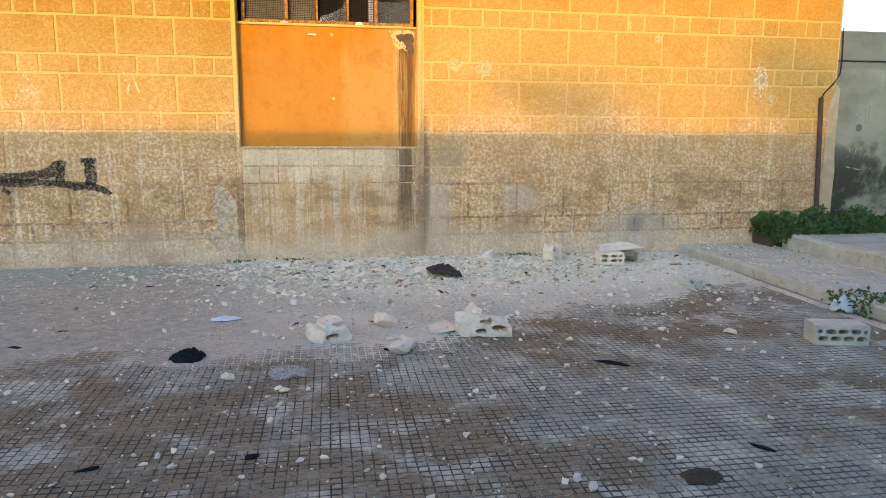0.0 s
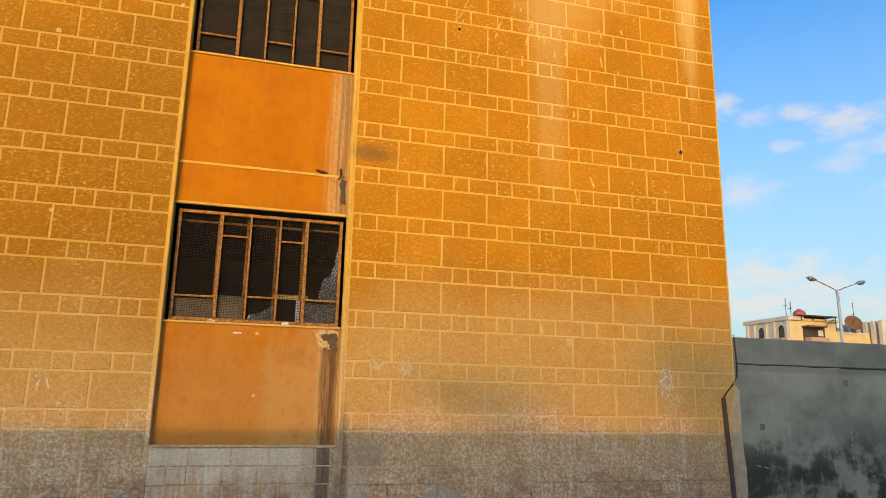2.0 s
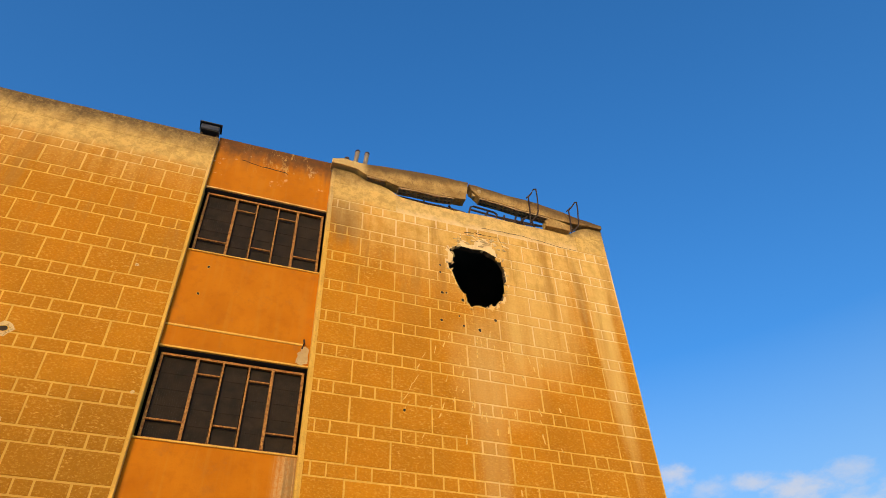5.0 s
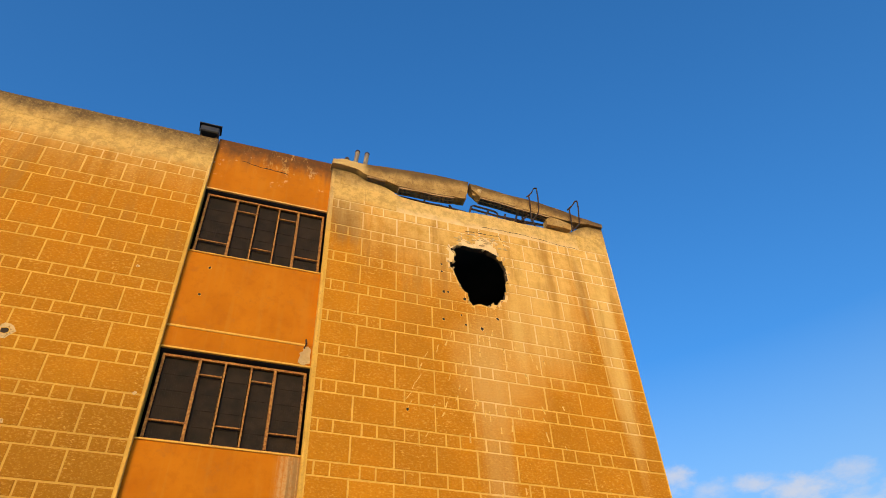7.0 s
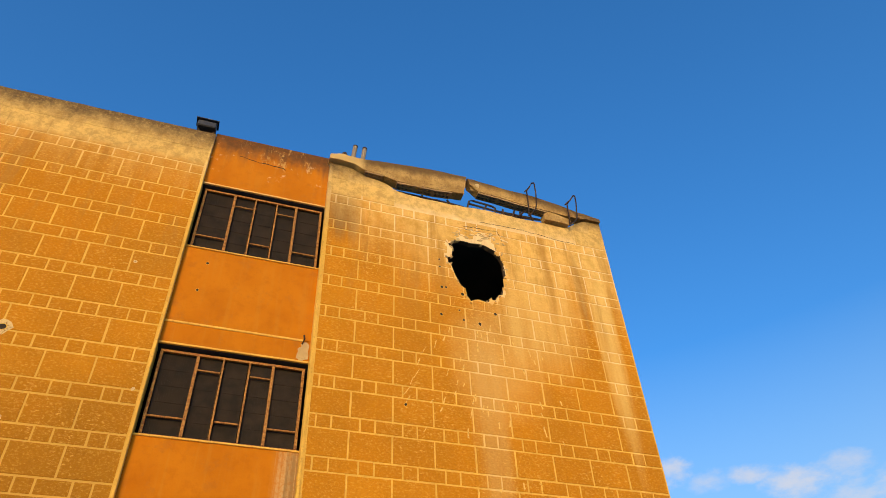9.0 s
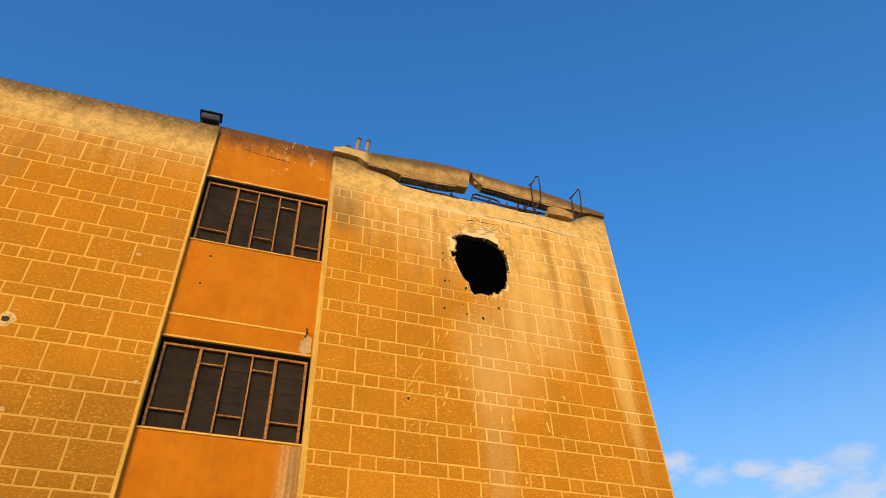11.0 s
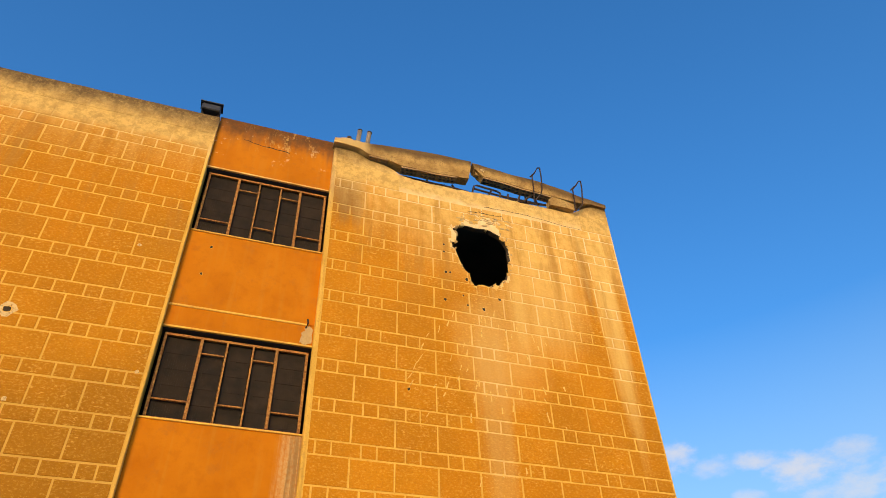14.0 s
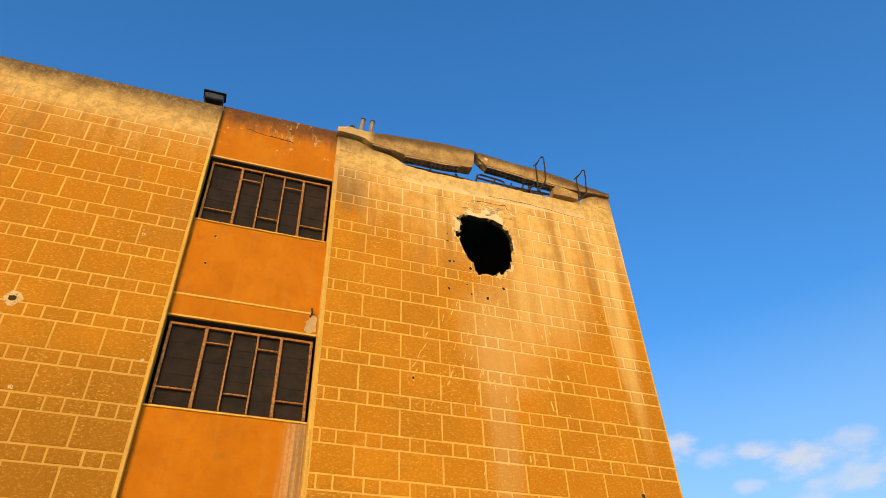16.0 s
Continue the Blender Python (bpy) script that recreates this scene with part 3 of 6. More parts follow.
def box(bm, x0, x1, y0, y1, z0, z1, bevel=0.0):
    made = bmesh.ops.create_cube(bm, size=1.0, matrix=Matrix.LocRotScale(
        ((x0 + x1) / 2, (y0 + y1) / 2, (z0 + z1) / 2), None, (abs(x1 - x0), abs(y1 - y0), abs(z1 - z0))))
    if bevel:
        edges = list({e for v in made["verts"] for e in v.link_edges})
        bmesh.ops.bevel(bm, geom=edges, offset=bevel, segments=1, profile=0.5, affect="EDGES")
    return bm


def boxed(*a, bevel=0.0):
    return box(bmesh.new(), *a, bevel=bevel)


def tube(points, radius, sides=6, bm=None):
    """A round bar along points, as one closed mesh."""
    bm = bm or bmesh.new()
    pts, rings = [Vector(p) for p in points], []
    for i, p in enumerate(pts):
        d = (pts[min(i + 1, len(pts) - 1)] - pts[max(i - 1, 0)]).normalized()
        u = d.cross(Vector((0, 0, 1)) if abs(d.z) < 0.9 else Vector((1, 0, 0))).normalized()
        v = d.cross(u)
        r = radius(i / max(len(pts) - 1, 1)) if callable(radius) else radius
        rings.append([bm.verts.new(p + r * (math.cos(a) * u + math.sin(a) * v)) for a in (2 * math.pi * k / sides for k in range(sides))])
    for a, b in zip(rings, rings[1:]):
        for k in range(sides):
            bm.faces.new((a[k], a[(k + 1) % sides], b[(k + 1) % sides], b[k]))
    bm.faces.new(rings[0][::-1])
    bm.faces.new(rings[-1])
    return bm


def prism(loop, y0, y1, holes=()):
    """A slab in the plane of the facade: an outline in (x, z), with holes, from y0 back to y1."""
    bm = bmesh.new()
    for ring in (loop, *holes):
        vs = [bm.verts.new((x, y0, z)) for x, z in ring]
        for a, b in zip(vs, vs[1:] + vs[:1]):
            bm.edges.new((a, b))
    bmesh.ops.triangle_fill(bm, use_beauty=True, use_dissolve=False, edges=bm.edges[:], normal=(0, -1, 0))
    made = bmesh.ops.extrude_face_region(bm, geom=bm.faces[:])
    for v in (g for g in made["geom"] if isinstance(g, bmesh.types.BMVert)):
        v.co.y = y1
    bmesh.ops.recalc_face_normals(bm, faces=bm.faces[:])
    return bm


def film(loop, y, holes=()):
    """A film of paint or a chipped spot on the facade: one face at y."""
    bm = bmesh.new()
    for ring in (loop, *holes):
        vs = [bm.verts.new((x, y, z)) for x, z in ring]
        for a, b in zip(vs, vs[1:] + vs[:1]):
            bm.edges.new((a, b))
    bmesh.ops.triangle_fill(bm, use_beauty=True, use_dissolve=False, edges=bm.edges[:], normal=(0, -1, 0))
    for f in bm.faces:
        if f.normal.y > 0:
            f.normal_flip()
    return bm


def stone(rng, sx, sy, sz, cuts=3, rough=0.5):
    """A broken lump: a ball cut by random planes, with a ragged face."""
    bm = bmesh.new()
    bmesh.ops.create_icosphere(bm, subdivisions=cuts, radius=1.0)
    seed = Vector((rng.uniform(-50, 50), rng.uniform(-50, 50), rng.uniform(-50, 50)))
    planes = []
    for k in range(11):
        d = Vector((rng.gauss(0, 1), rng.gauss(0, 1), rng.gauss(0, 1))).normalized()
        planes.append((d, rng.uniform(0.30, 0.66)))
    for v in bm.verts:
        p = v.co.copy()
        for d, far in planes:
            over = p.dot(d) - far
            if over > 0:
                p -= over * d
        p *= 1.6 * (1 + 0.35 * rough * noise.noise(p * 2.2 + seed) + 0.35 * rough * noise.noise(p * 9 + seed))
        v.co = (p.x * sx, p.y * sy, max(p.z, -0.7) * sz)
    return bm


random.seed(11)
rng = random.Random(11)
# ---- the outer wall ----
WALL_L, BAY_L, BAY_R, WALL_R = -8.0, -0.885, 1.235, 6.985   # edges of the two wall panels and the window bay
ROOF = 12.26
PITCH_Z, TALL, FIRST = 0.6365, 0.425, 1.585                  # course pitch, tall course, top of the tall course at the foot
GAP = 0.021                                                  # joint width

HOLE = [(3.55, 10.68), (3.64, 10.74), (3.73, 10.82), (3.90, 10.81), (4.08, 10.80), (4.22, 10.83), (4.36, 10.78), (4.47, 10.71), (4.57, 10.61), (4.63, 10.46), (4.62, 10.30), (4.64, 10.14),
        (4.65, 10.02), (4.60, 9.92), (4.55, 9.82), (4.52, 9.68), (4.45, 9.66), (4.40, 9.53), (4.30, 9.52), (4.20, 9.46), (4.05, 9.46), (3.91, 9.42), (3.84, 9.52), (3.82, 9.66), (3.75, 9.70), (3.69, 9.82),
        (3.61, 10.01), (3.58, 10.19), (3.52, 10.21), (3.52, 10.34), (3.59, 10.38), (3.61, 10.56)]


def rough_ring(ring, amount, steps, seed):
    """A polygon with its sides broken into uneven steps."""
    out, r = [], random.Random(seed)
    for (ax, az), (bx, bz) in zip(ring, ring[1:] + ring[:1]):
        for k in range(steps):
            f = k / steps
            out.append((ax + (bx - ax) * f + r.uniform(-amount, amount), az + (bz - az) * f + r.uniform(-amount, amount)))
    return out


HOLE_RIM = rough_ring(HOLE, 0.014, 2, 3)


def torn_top(x):
    """Height of the torn wall under the loose parapet."""
    keys = [(1.235, 12.17), (1.66, 12.16), (1.88, 12.02), (2.27, 11.95), (2.60, 11.77), (3.0, 11.74), (3.7, 11.74), (4.44, 11.79), (5.05, 11.76), (5.60, 11.78), (6.12, 11.76), (6.36, 11.92), (6.52, 12.05), (6.97, 12.18)]
    return float(np.interp(x, *zip(*keys))) + 0.022 * noise.noise(Vector((x * 7, 0, 3)))


def wall_panel(name, label, x0, x1, top, holes=(), foot=-0.3):
    xs = np.linspace(x1, x0, 60)
    loop = [(x0, foot), (x1, foot)] + [(float(x), top(float(x))) for x in xs]
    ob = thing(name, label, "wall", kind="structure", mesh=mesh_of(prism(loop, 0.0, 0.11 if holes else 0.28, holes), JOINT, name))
    return ob


def inside(px, pz, ring):
    hit = False
    for (ax, az), (bx, bz) in zip(ring, ring[1:] + ring[:1]):
        if (az > pz) != (bz > pz) and px < (bx - ax) * (pz - az) / (bz - az) + ax:
            hit = not hit
    return hit


def ring_distance(px, pz, ring):
    p, best = Vector((px, pz)), 9.0
    for a, b in zip(ring, ring[1:] + ring[:1]):
        a, b = Vector(a), Vector(b)
        f = max(0.0, min(1.0, (p - a).dot(b - a) / max((b - a).length_squared, 1e-9)))
        best = min(best, (p - a - f * (b - a)).length)
    return best


def spalled(x, z):
    """Where the stucco face has come off: round the shell hole and under the torn parapet."""
    d = -ring_distance(x, z, HOLE) if inside(x, z, HOLE) else ring_distance(x, z, HOLE)
    n = noise.noise(Vector((x * 3.1, z * 3.1, 1.7))) + 0.5 * noise.noise(Vector((x * 9, z * 9, 4)))
    up = 0.20 * max(0.0, 1 - abs(x - 4.3) / 0.6) if z > 10.7 else 0.0
    return d < 0.03 + up + 0.13 * n


BLOCKS = {}


def block_mesh(w, h):
    """A scored stucco block: a face with sloped, slightly waved edges, proud of the joints."""
    key = (round(w, 3), round(h, 3))
    if key not in BLOCKS:
        bm, e = bmesh.new(), 0.007
        a = [(-w / 2, 0.004, -h / 2), (w / 2, 0.004, -h / 2), (w / 2, 0.004, h / 2), (-w / 2, 0.004, h / 2)]
        b = [(x - math.copysign(e, x), -0.008, z - math.copysign(e, z)) for x, _, z in a]
        va, vb = [bm.verts.new(p) for p in a], [bm.verts.new(p) for p in b]
        bm.faces.new(vb)
        for k in range(4):
            bm.faces.new((va[k], va[(k + 1) % 4], vb[(k + 1) % 4], vb[k]))
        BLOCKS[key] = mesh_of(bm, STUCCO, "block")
    return BLOCKS[key]


def course_blocks(x0, x1, tall_joint, short_joint, pitch, narrow):
    """Every block of a panel, from the foot up, as (x0, x1, z0, z1)."""
    out = []
    tall_cuts = sorted(tall_joint + pitch * k for k in range(-20, 30))
    short_cuts = sorted([short_joint + pitch * k for k in range(-20, 30)] + [short_joint + narrow + pitch * k for k in range(-20, 30)])
    for c in range(-3, 18):
        z1 = FIRST + PITCH_Z * c
        for lo, hi, cuts in ((z1 - TALL, z1, tall_cuts), (z1, z1 + PITCH_Z - TALL, short_cuts)):
            edges = [x0 + 0.012] + [v for v in cuts if x0 + 0.09 < v < x1 - 0.09] + [x1 - 0.012]
            for a, b in zip(edges, edges[1:]):
                out.append((a + GAP / 2, b - GAP / 2, lo + GAP / 2, hi - GAP / 2))
    return [b for b in out if b[3] > 0.06]


def lay_blocks(parent, blocks, top, limit=300):
    """Blocks as parts from the foot up; the highest courses are joined."""
    verts, faces, count = [], [], 0
    for x0, x1, z0, z1 in blocks:
        z0 = max(z0, 0.03)
        cx, cz, w, h = (x0 + x1) / 2, (z0 + z1) / 2, x1 - x0, z1 - z0
        if z1 > top(cx) - 0.17:
            continue
        broken = abs(cx - 4.1) < 1.3 and abs(cz - 10.2) < 1.3 and any(spalled(x0 + w * a, z0 + h * b) for a in (0, .25, .5, .75, 1) for b in (0, .33, .66, 1))
        if broken:
            n, m = max(2, int(w / 0.028)), max(2, int(h / 0.028))
            for i in range(n):
                for j in range(m):
                    ax, bx, az, bz = x0 + w * i / n, x0 + w * (i + 1) / n, z0 + h * j / m, z0 + h * (j + 1) / m
                    if not spalled((ax + bx) / 2, (az + bz) / 2):
                        k = len(verts)
                        verts += [(ax, -0.008, az), (bx, -0.008, az), (bx, -0.008, bz), (ax, -0.008, bz), (ax, 0.004, az), (bx, 0.004, az), (bx, 0.004, bz), (ax, 0.004, bz)]
                        faces += [(k, k + 1, k + 2, k + 3), (k, k + 4, k + 5, k + 1), (k + 1, k + 5, k + 6, k + 2), (k + 2, k + 6, k + 7, k + 3), (k + 3, k + 7, k + 4, k)]
        elif count < limit:
            ob = part("block", block_mesh(w, h), None, parent)
            ob.location = (cx, 0, cz)
            ob.location = (cx + rng.uniform(-0.002, 0.002), 0, cz + rng.uniform(-0.002, 0.002))
            ob.rotation_euler = (rng.uniform(-0.004, 0.004), rng.uniform(-0.005, 0.005), rng.uniform(-0.004, 0.004))
            ob.scale = (1 + rng.uniform(-0.004, 0.003) / w, 1, 1 + rng.uniform(-0.004, 0.003) / h)
            count += 1
        else:
            k, e = len(verts), 0.007
            x0, x1, z0, z1 = (v + rng.uniform(-0.003, 0.003) for v in (x0, x1, z0, z1))
            for y, d in ((0.004, 0), (-0.008, e)):
                verts += [(x0 + d, y, z0 + d), (x1 - d, y, z0 + d), (x1 - d, y, z1 - d), (x0 + d, y, z1 - d)]
            faces += [(k + 4, k + 5, k + 6, k + 7)] + [(k + i, k + (i + 1) % 4, k + 4 + (i + 1) % 4, k + 4 + i) for i in range(4)]
    if verts:
        me = bpy.data.meshes.new("upper_blocks")
        me.from_pydata(verts, [], faces)
        me.materials.append(STUCCO)
        tagged(part("upper_blocks", me, None, parent), kind="stuff")


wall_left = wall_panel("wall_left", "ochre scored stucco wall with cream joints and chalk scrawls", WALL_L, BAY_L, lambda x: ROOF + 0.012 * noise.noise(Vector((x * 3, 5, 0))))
wall_right = wall_panel("wall_right", "ochre scored stucco wall with a ragged shell hole", BAY_R, WALL_R, torn_top, [HOLE_RIM])
REVEAL = plain_rough("raw_block_shade_dark", (0.17, 0.11, 0.06), (0.10, 0.065, 0.04), 14, bump=0.03, bscale=20)
wall_right.data.materials.append(REVEAL)
for f in wall_right.data.polygons:  # the torn thickness of the wall inside the hole, coloured dark to look shaded
    if f.center.y > 0.02 and abs(f.normal.y) < 0.5 and 3.4 < f.center.x < 4.8 and 9.3 < f.center.z < 11.0:
        f.material_index = 1

# window bay: blocked-in foot, painted panels, trim lines
bay_foot = thing("wall_bay_foot", "cement-washed blocked-in foot of the window bay", "wall", kind="structure",
                 mesh=mesh_of(boxed(BAY_L, BAY_R, 0.012, 0.3, -0.3, 1.405), JOINT, "wall_bay_foot"))
SILLS, HEADS, LINES = (2.845, 6.335, 9.59), (4.31, 7.75, 11.06), (4.835, 8.125)
BAY_Y = 0.10
panels = [(1.405, SILLS[0]), (HEADS[0], LINES[0]), (LINES[0], SILLS[1]), (HEADS[1], LINES[1]), (LINES[1], SILLS[2]), (HEADS[2], 12.40)]
bay = thing("wall_bay", "orange painted plaster panels between the windows", "wall", kind="structure")
for z0, z1 in panels:
    part("panel", boxed(BAY_L, BAY_R, BAY_Y, 0.34, z0 + 0.004, z1 - 0.004), ORANGE, bay)
for z in LINES:
    part("trim_line", boxed(BAY_L, BAY_R - 0.1, BAY_Y - 0.014, BAY_Y + 0.01, z - 0.018, z + 0.018, bevel=0.005), JOINT, bay, "cream plaster string line")
for z in HEADS:
    part("lintel_edge", boxed(BAY_L, BAY_R, BAY_Y - 0.010, BAY_Y + 0.03, z - 0.012, z + 0.020, bevel=0.004), JOINT, bay, "cream lintel edge")
# near-black strips put the lintels' shade into colour
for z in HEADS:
    part("soffit", boxed(BAY_L, BAY_R, BAY_Y + 0.031, 0.339, z - 0.012, z + 0.003), ROOM_SHADE, bay, "dark strip painting the shade under the lintel")
for z in SILLS:
    part("sill_edge", boxed(BAY_L, BAY_R, BAY_Y - 0.022, BAY_Y + 0.06, z - 0.02, z + 0.006, bevel=0.004), JOINT, bay, "cream sill edge")
part("ledge", boxed(BAY_L, BAY_R, -0.012, 0.11, 1.392, 1.412, bevel=0.005), JOINT, bay, "stained plaster ledge")
part("corner_bead", boxed(BAY_L - 0.035, BAY_L - 0.002, -0.012, 0.02, 1.4, ROOF - 0.35, bevel=0.006), JOINT, bay, "cream corner bead")
part("corner_bead", boxed(BAY_R + 0.002, BAY_R + 0.05, -0.014, 0.02, 1.4, ROOF - 0.4, bevel=0.008), JOINT, bay, "cream corner bead")


# ---- windows ----
def window(name, label, sill, head, bars, woven=True):
    """A steel window with mullions, short rails and a wire screen behind: bars are (column, height share) of the short rails."""
    w = thing(name, label, "window", kind="structure")
    x0, x1, z0, z1, y = BAY_L + 0.05, BAY_R - 0.03, sill + 0.015, head - 0.065, 0.165
    t = 0.04
    part("window_frame", boxed(x0, x1, y, y + 0.045, z0, z0 + t, bevel=0.004), RUST, w)
    part("window_frame", boxed(x0, x1, y, y + 0.045, z1 - t, z1, bevel=0.004), RUST, w)
    part("window_frame", boxed(x0, x0 + t, y, y + 0.045, z0 + t, z1 - t, bevel=0.004), RUST, w)
    part("window_frame", boxed(x1 - t, x1, y, y + 0.045, z0 + t, z1 - t, bevel=0.004), RUST, w)
    cuts = [0.0, 0.255, 0.43, 0.61, 0.775, 1.0]
    xs = [x0 + (x1 - x0) * c for c in cuts]
    for i in range(1, 5):
        d = 0.022 if i in (1, 4) else 0.014
        part("mullion", boxed(xs[i] - d, xs[i] + d, y - 0.008, y + 0.04, z0 + t, z1 - t, bevel=0.004), RUST, w)
    for col, share in bars:
        z = z0 + (z1 - z0) * share
        part("rail", boxed(xs[col] + 0.02, xs[col + 1] - 0.02, y, y + 0.03, z - 0.012, z + 0.012, bevel=0.003), RUST, w)
    for col in range(5):
        a, b = xs[col] + 0.024, xs[col + 1] - 0.024
        bm, r = bmesh.new(), 0.0019 if woven else 0.004
        n, m = int((b - a) / (0.02 if woven else 0.03)), int((z1 - z0 - 2 * t) / 0.02) if woven else 5
        for i in range(1, n):
            x = a + (b - a) * i / n + 0.002 * math.sin(i * 1.7)
            box(bm, x - r, x + r, y + 0.05, y + 0.05 + 2 * r, z0 + t, z1 - t)
        for j in range(1, m):
            z = z0 + t + (z1 - z0 - 2 * t) * j / m
            box(bm, a, b, y + 0.056, y + 0.056 + 2 * r, z - r, z + r)
        if not woven:  # a sheet behind the ribs
            box(bm, a, b, y + 0.066, y + 0.070, z0 + t, z1 - t)
        part("wire_screen", bm, SCREEN, w, "dark woven wire screen" if woven else "dark ribbed screen")
    # inner leaf of the frame, seen through the screen
    for i in (1, 2, 3, 4):
        part("inner_bar", boxed(xs[i] - 0.05, xs[i] - 0.02, y + 0.13, y + 0.15, z0 + 0.02, z1 - 0.02), RUST, w)
    part("inner_bar", boxed(x0, x1, y + 0.13, y + 0.15, z1 - 0.13, z1 - 0.10), RUST, w)
    return w, xs, z0, z1, y


w1, xs1, z01, z11, yw = window("window_1", "rusty steel window with torn wire screens and broken panes", SILLS[0], HEADS[0], [(0, 0.22), (1, 0.78), (2, 0.235), (3, 0.765), (4, 0.235)])
for col, top in ((0, 0.21), (1, 0.24)):
    part("board", boxed(xs1[col] + 0.03, xs1[col + 1] - 0.03, yw + 0.068, yw + 0.078, z01 + 0.04, z01 + (z11 - z01) * top), BOARD, w1, "grey-brown board behind the screen")
part("board", boxed(xs1[3] - 0.02, xs1[4] + 0.08, yw + 0.30, yw + 0.33, z01 + 0.36, z01 + 0.42), TRIM, w1, "pale shelf edge")
part("board", boxed(xs1[4] - 0.085, xs1[4] - 0.03, yw + 0.075, yw + 0.085, z01 + 0.04, z01 + 0.33), PAPER, w1, "white paper strip")


def torn_pane(name, x0, x1, z0, z1, seed):
    r = random.Random(seed)
    ring = [(x0, z0), (x1, z0), (x1, z1)] + [(x1 - (x1 - x0) * f, z1 - (z1 - z0) * (f ** 0.6) * r.uniform(0.75, 1.0)) for f in (0.2, 0.4, 0.6, 0.8, 0.95)]
    return prism(ring, yw + 0.030, yw + 0.034)


part("pane", torn_pane("pane", xs1[4] + 0.17, xs1[5] - 0.045, z01 + 0.30, z11 - 0.32, 2), GLASS, w1, "jagged rest of a dusty glass pane")
part("pane", boxed(xs1[4] + 0.03, xs1[5] - 0.045, yw + 0.032, yw + 0.036, z01 + 0.045, z01 + 0.29), GLASS, w1, "cracked dusty glass pane")
part("pane", torn_pane("pane", xs1[2] + 0.03, xs1[3] - 0.02, z01 + 0.045, z01 + 0.26, 4), GLASS, w1, "broken glass shard")
window("window_2", "rusty steel window with dark ribbed screens on the middle floor", SILLS[1], HEADS[1], [(0, 0.225), (1, 0.80), (2, 0.235), (3, 0.805), (4, 0.225)], False)
window("window_3", "rusty steel window with dark ribbed screens under the roof", SILLS[2], HEADS[2], [(0, 0.225), (1, 0.80), (2, 0.235), (3, 0.805), (4, 0.225)], False)

# ---- the rest of the building: side and back walls, floors, roof ----
for name, a in (("wall_side_left", (WALL_L, WALL_L + 0.28, 0.281, 9.0, -0.3, 11.6)), ("wall_side_right", (WALL_R - 0.281, WALL_R - 0.001, 0.111, 9.0, -0.3, 11.6)),
                ("wall_back", (WALL_L, WALL_R, 9.0, 9.28, -0.3, 11.6))):
    thing(name, "plain ochre plastered outer wall", "wall", kind="structure", mesh=mesh_of(boxed(*a), JOINT, name))
# inner slabs and partitions, near-black to stand for the unlit rooms
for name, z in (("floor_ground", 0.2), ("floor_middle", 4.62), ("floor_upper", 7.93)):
    thing(name, "bare concrete floor slab", "floor", kind="structure", mesh=mesh_of(boxed(WALL_L + 0.29, WALL_R - 0.29, 0.345, 8.99, z - 0.2, z), ROOM_SHADE, name))
thing("roof_slab", "flat concrete roof slab", "roof", kind="structure", mesh=mesh_of(boxed(WALL_L + 0.29, WALL_R - 0.29, 0.345, 8.99, 11.22, 11.42), ROOM_SHADE, "roof_slab"))
thing("wall_inner", "bare inner partition wall", "wall", kind="structure", mesh=mesh_of(boxed(WALL_L + 0.29, WALL_R - 0.29, 4.5, 4.62, 0.21, 11.2), ROOM_SHADE, "wall_inner"))
thing("wall_inner_cross", "bare inner partition wall", "wall", kind="structure", mesh=mesh_of(boxed(2.0, 2.12, 0.345, 4.49, 0.21, 11.2), ROOM_SHADE, "wall_inner_cross"))

# ---- boundary wall ----
bw = thing("boundary_wall", "grey cement-rendered boundary wall with a long crack", "wall", kind="structure",
           mesh=mesh_of(boxed(WALL_R + 0.002, 22.0, 0.02, 0.22, -0.3, 2.565), RENDER_GREY, "boundary_wall"))
part("upper_course", boxed(WALL_R + 0.002, 22.0, 0.012, 0.215, 2.58, 2.97, bevel=0.012), RENDER_GREY, bw, "smoother grey added top course")

# ---- ground ----
ground = thing("ground", "grey paved yard reaching to the horizon", "ground", kind="structure",
               mesh=mesh_of(boxed(-1500, 1500, -1500, 1500, -0.5, -0.0135), CEMENT, "ground"))
def worn_kerb(x0, x1, y0, y1, z0, z1, bevel, seed):
    """A kerb with knocked and crumbled edges."""
    bm = boxed(x0, x1, y0, y1, z0, z1, bevel=bevel)
    bmesh.ops.subdivide_edges(bm, edges=[e for e in bm.edges if e.calc_length() > 2.0], cuts=150, use_grid_fill=True)
    for v in bm.verts:
        q = v.co * 4.5 + Vector((seed, 0, 0))
        chip = max(0.0, noise.noise(v.co * 1.7 + Vector((0, seed, 3))) - 0.15) * (0.10 if v.co.z > z1 - 0.04 and v.co.x < x0 + 0.06 else 0.0)
        v.co += 0.012 * Vector((noise.noise(q), 0, noise.noise(q + Vector((9, 4, 2))))) + Vector((chip * 0.5, 0, -chip * 0.7))
    return bm


low_platform = thing("pavement_low", "low worn concrete platform with a kerb", "pavement", kind="structure")
part("kerb", worn_kerb(4.78, 4.97, -9.0, -0.03, -0.02, 0.12, 0.018, 1.0), KERB, low_platform, "worn concrete kerb edge")
part("slab", boxed(4.985, 6.02, -9.0, -0.02, -0.02, 0.112), KERB, low_platform, "dusty concrete slab")
high_platform = thing("pavement_high", "higher cement platform with a broken kerb", "pavement", kind="structure")
part("kerb", worn_kerb(6.04, 6.21, -9.0, -0.43, 0.0, 0.30, 0.025, 5.0), KERB, high_platform, "chipped concrete kerb")
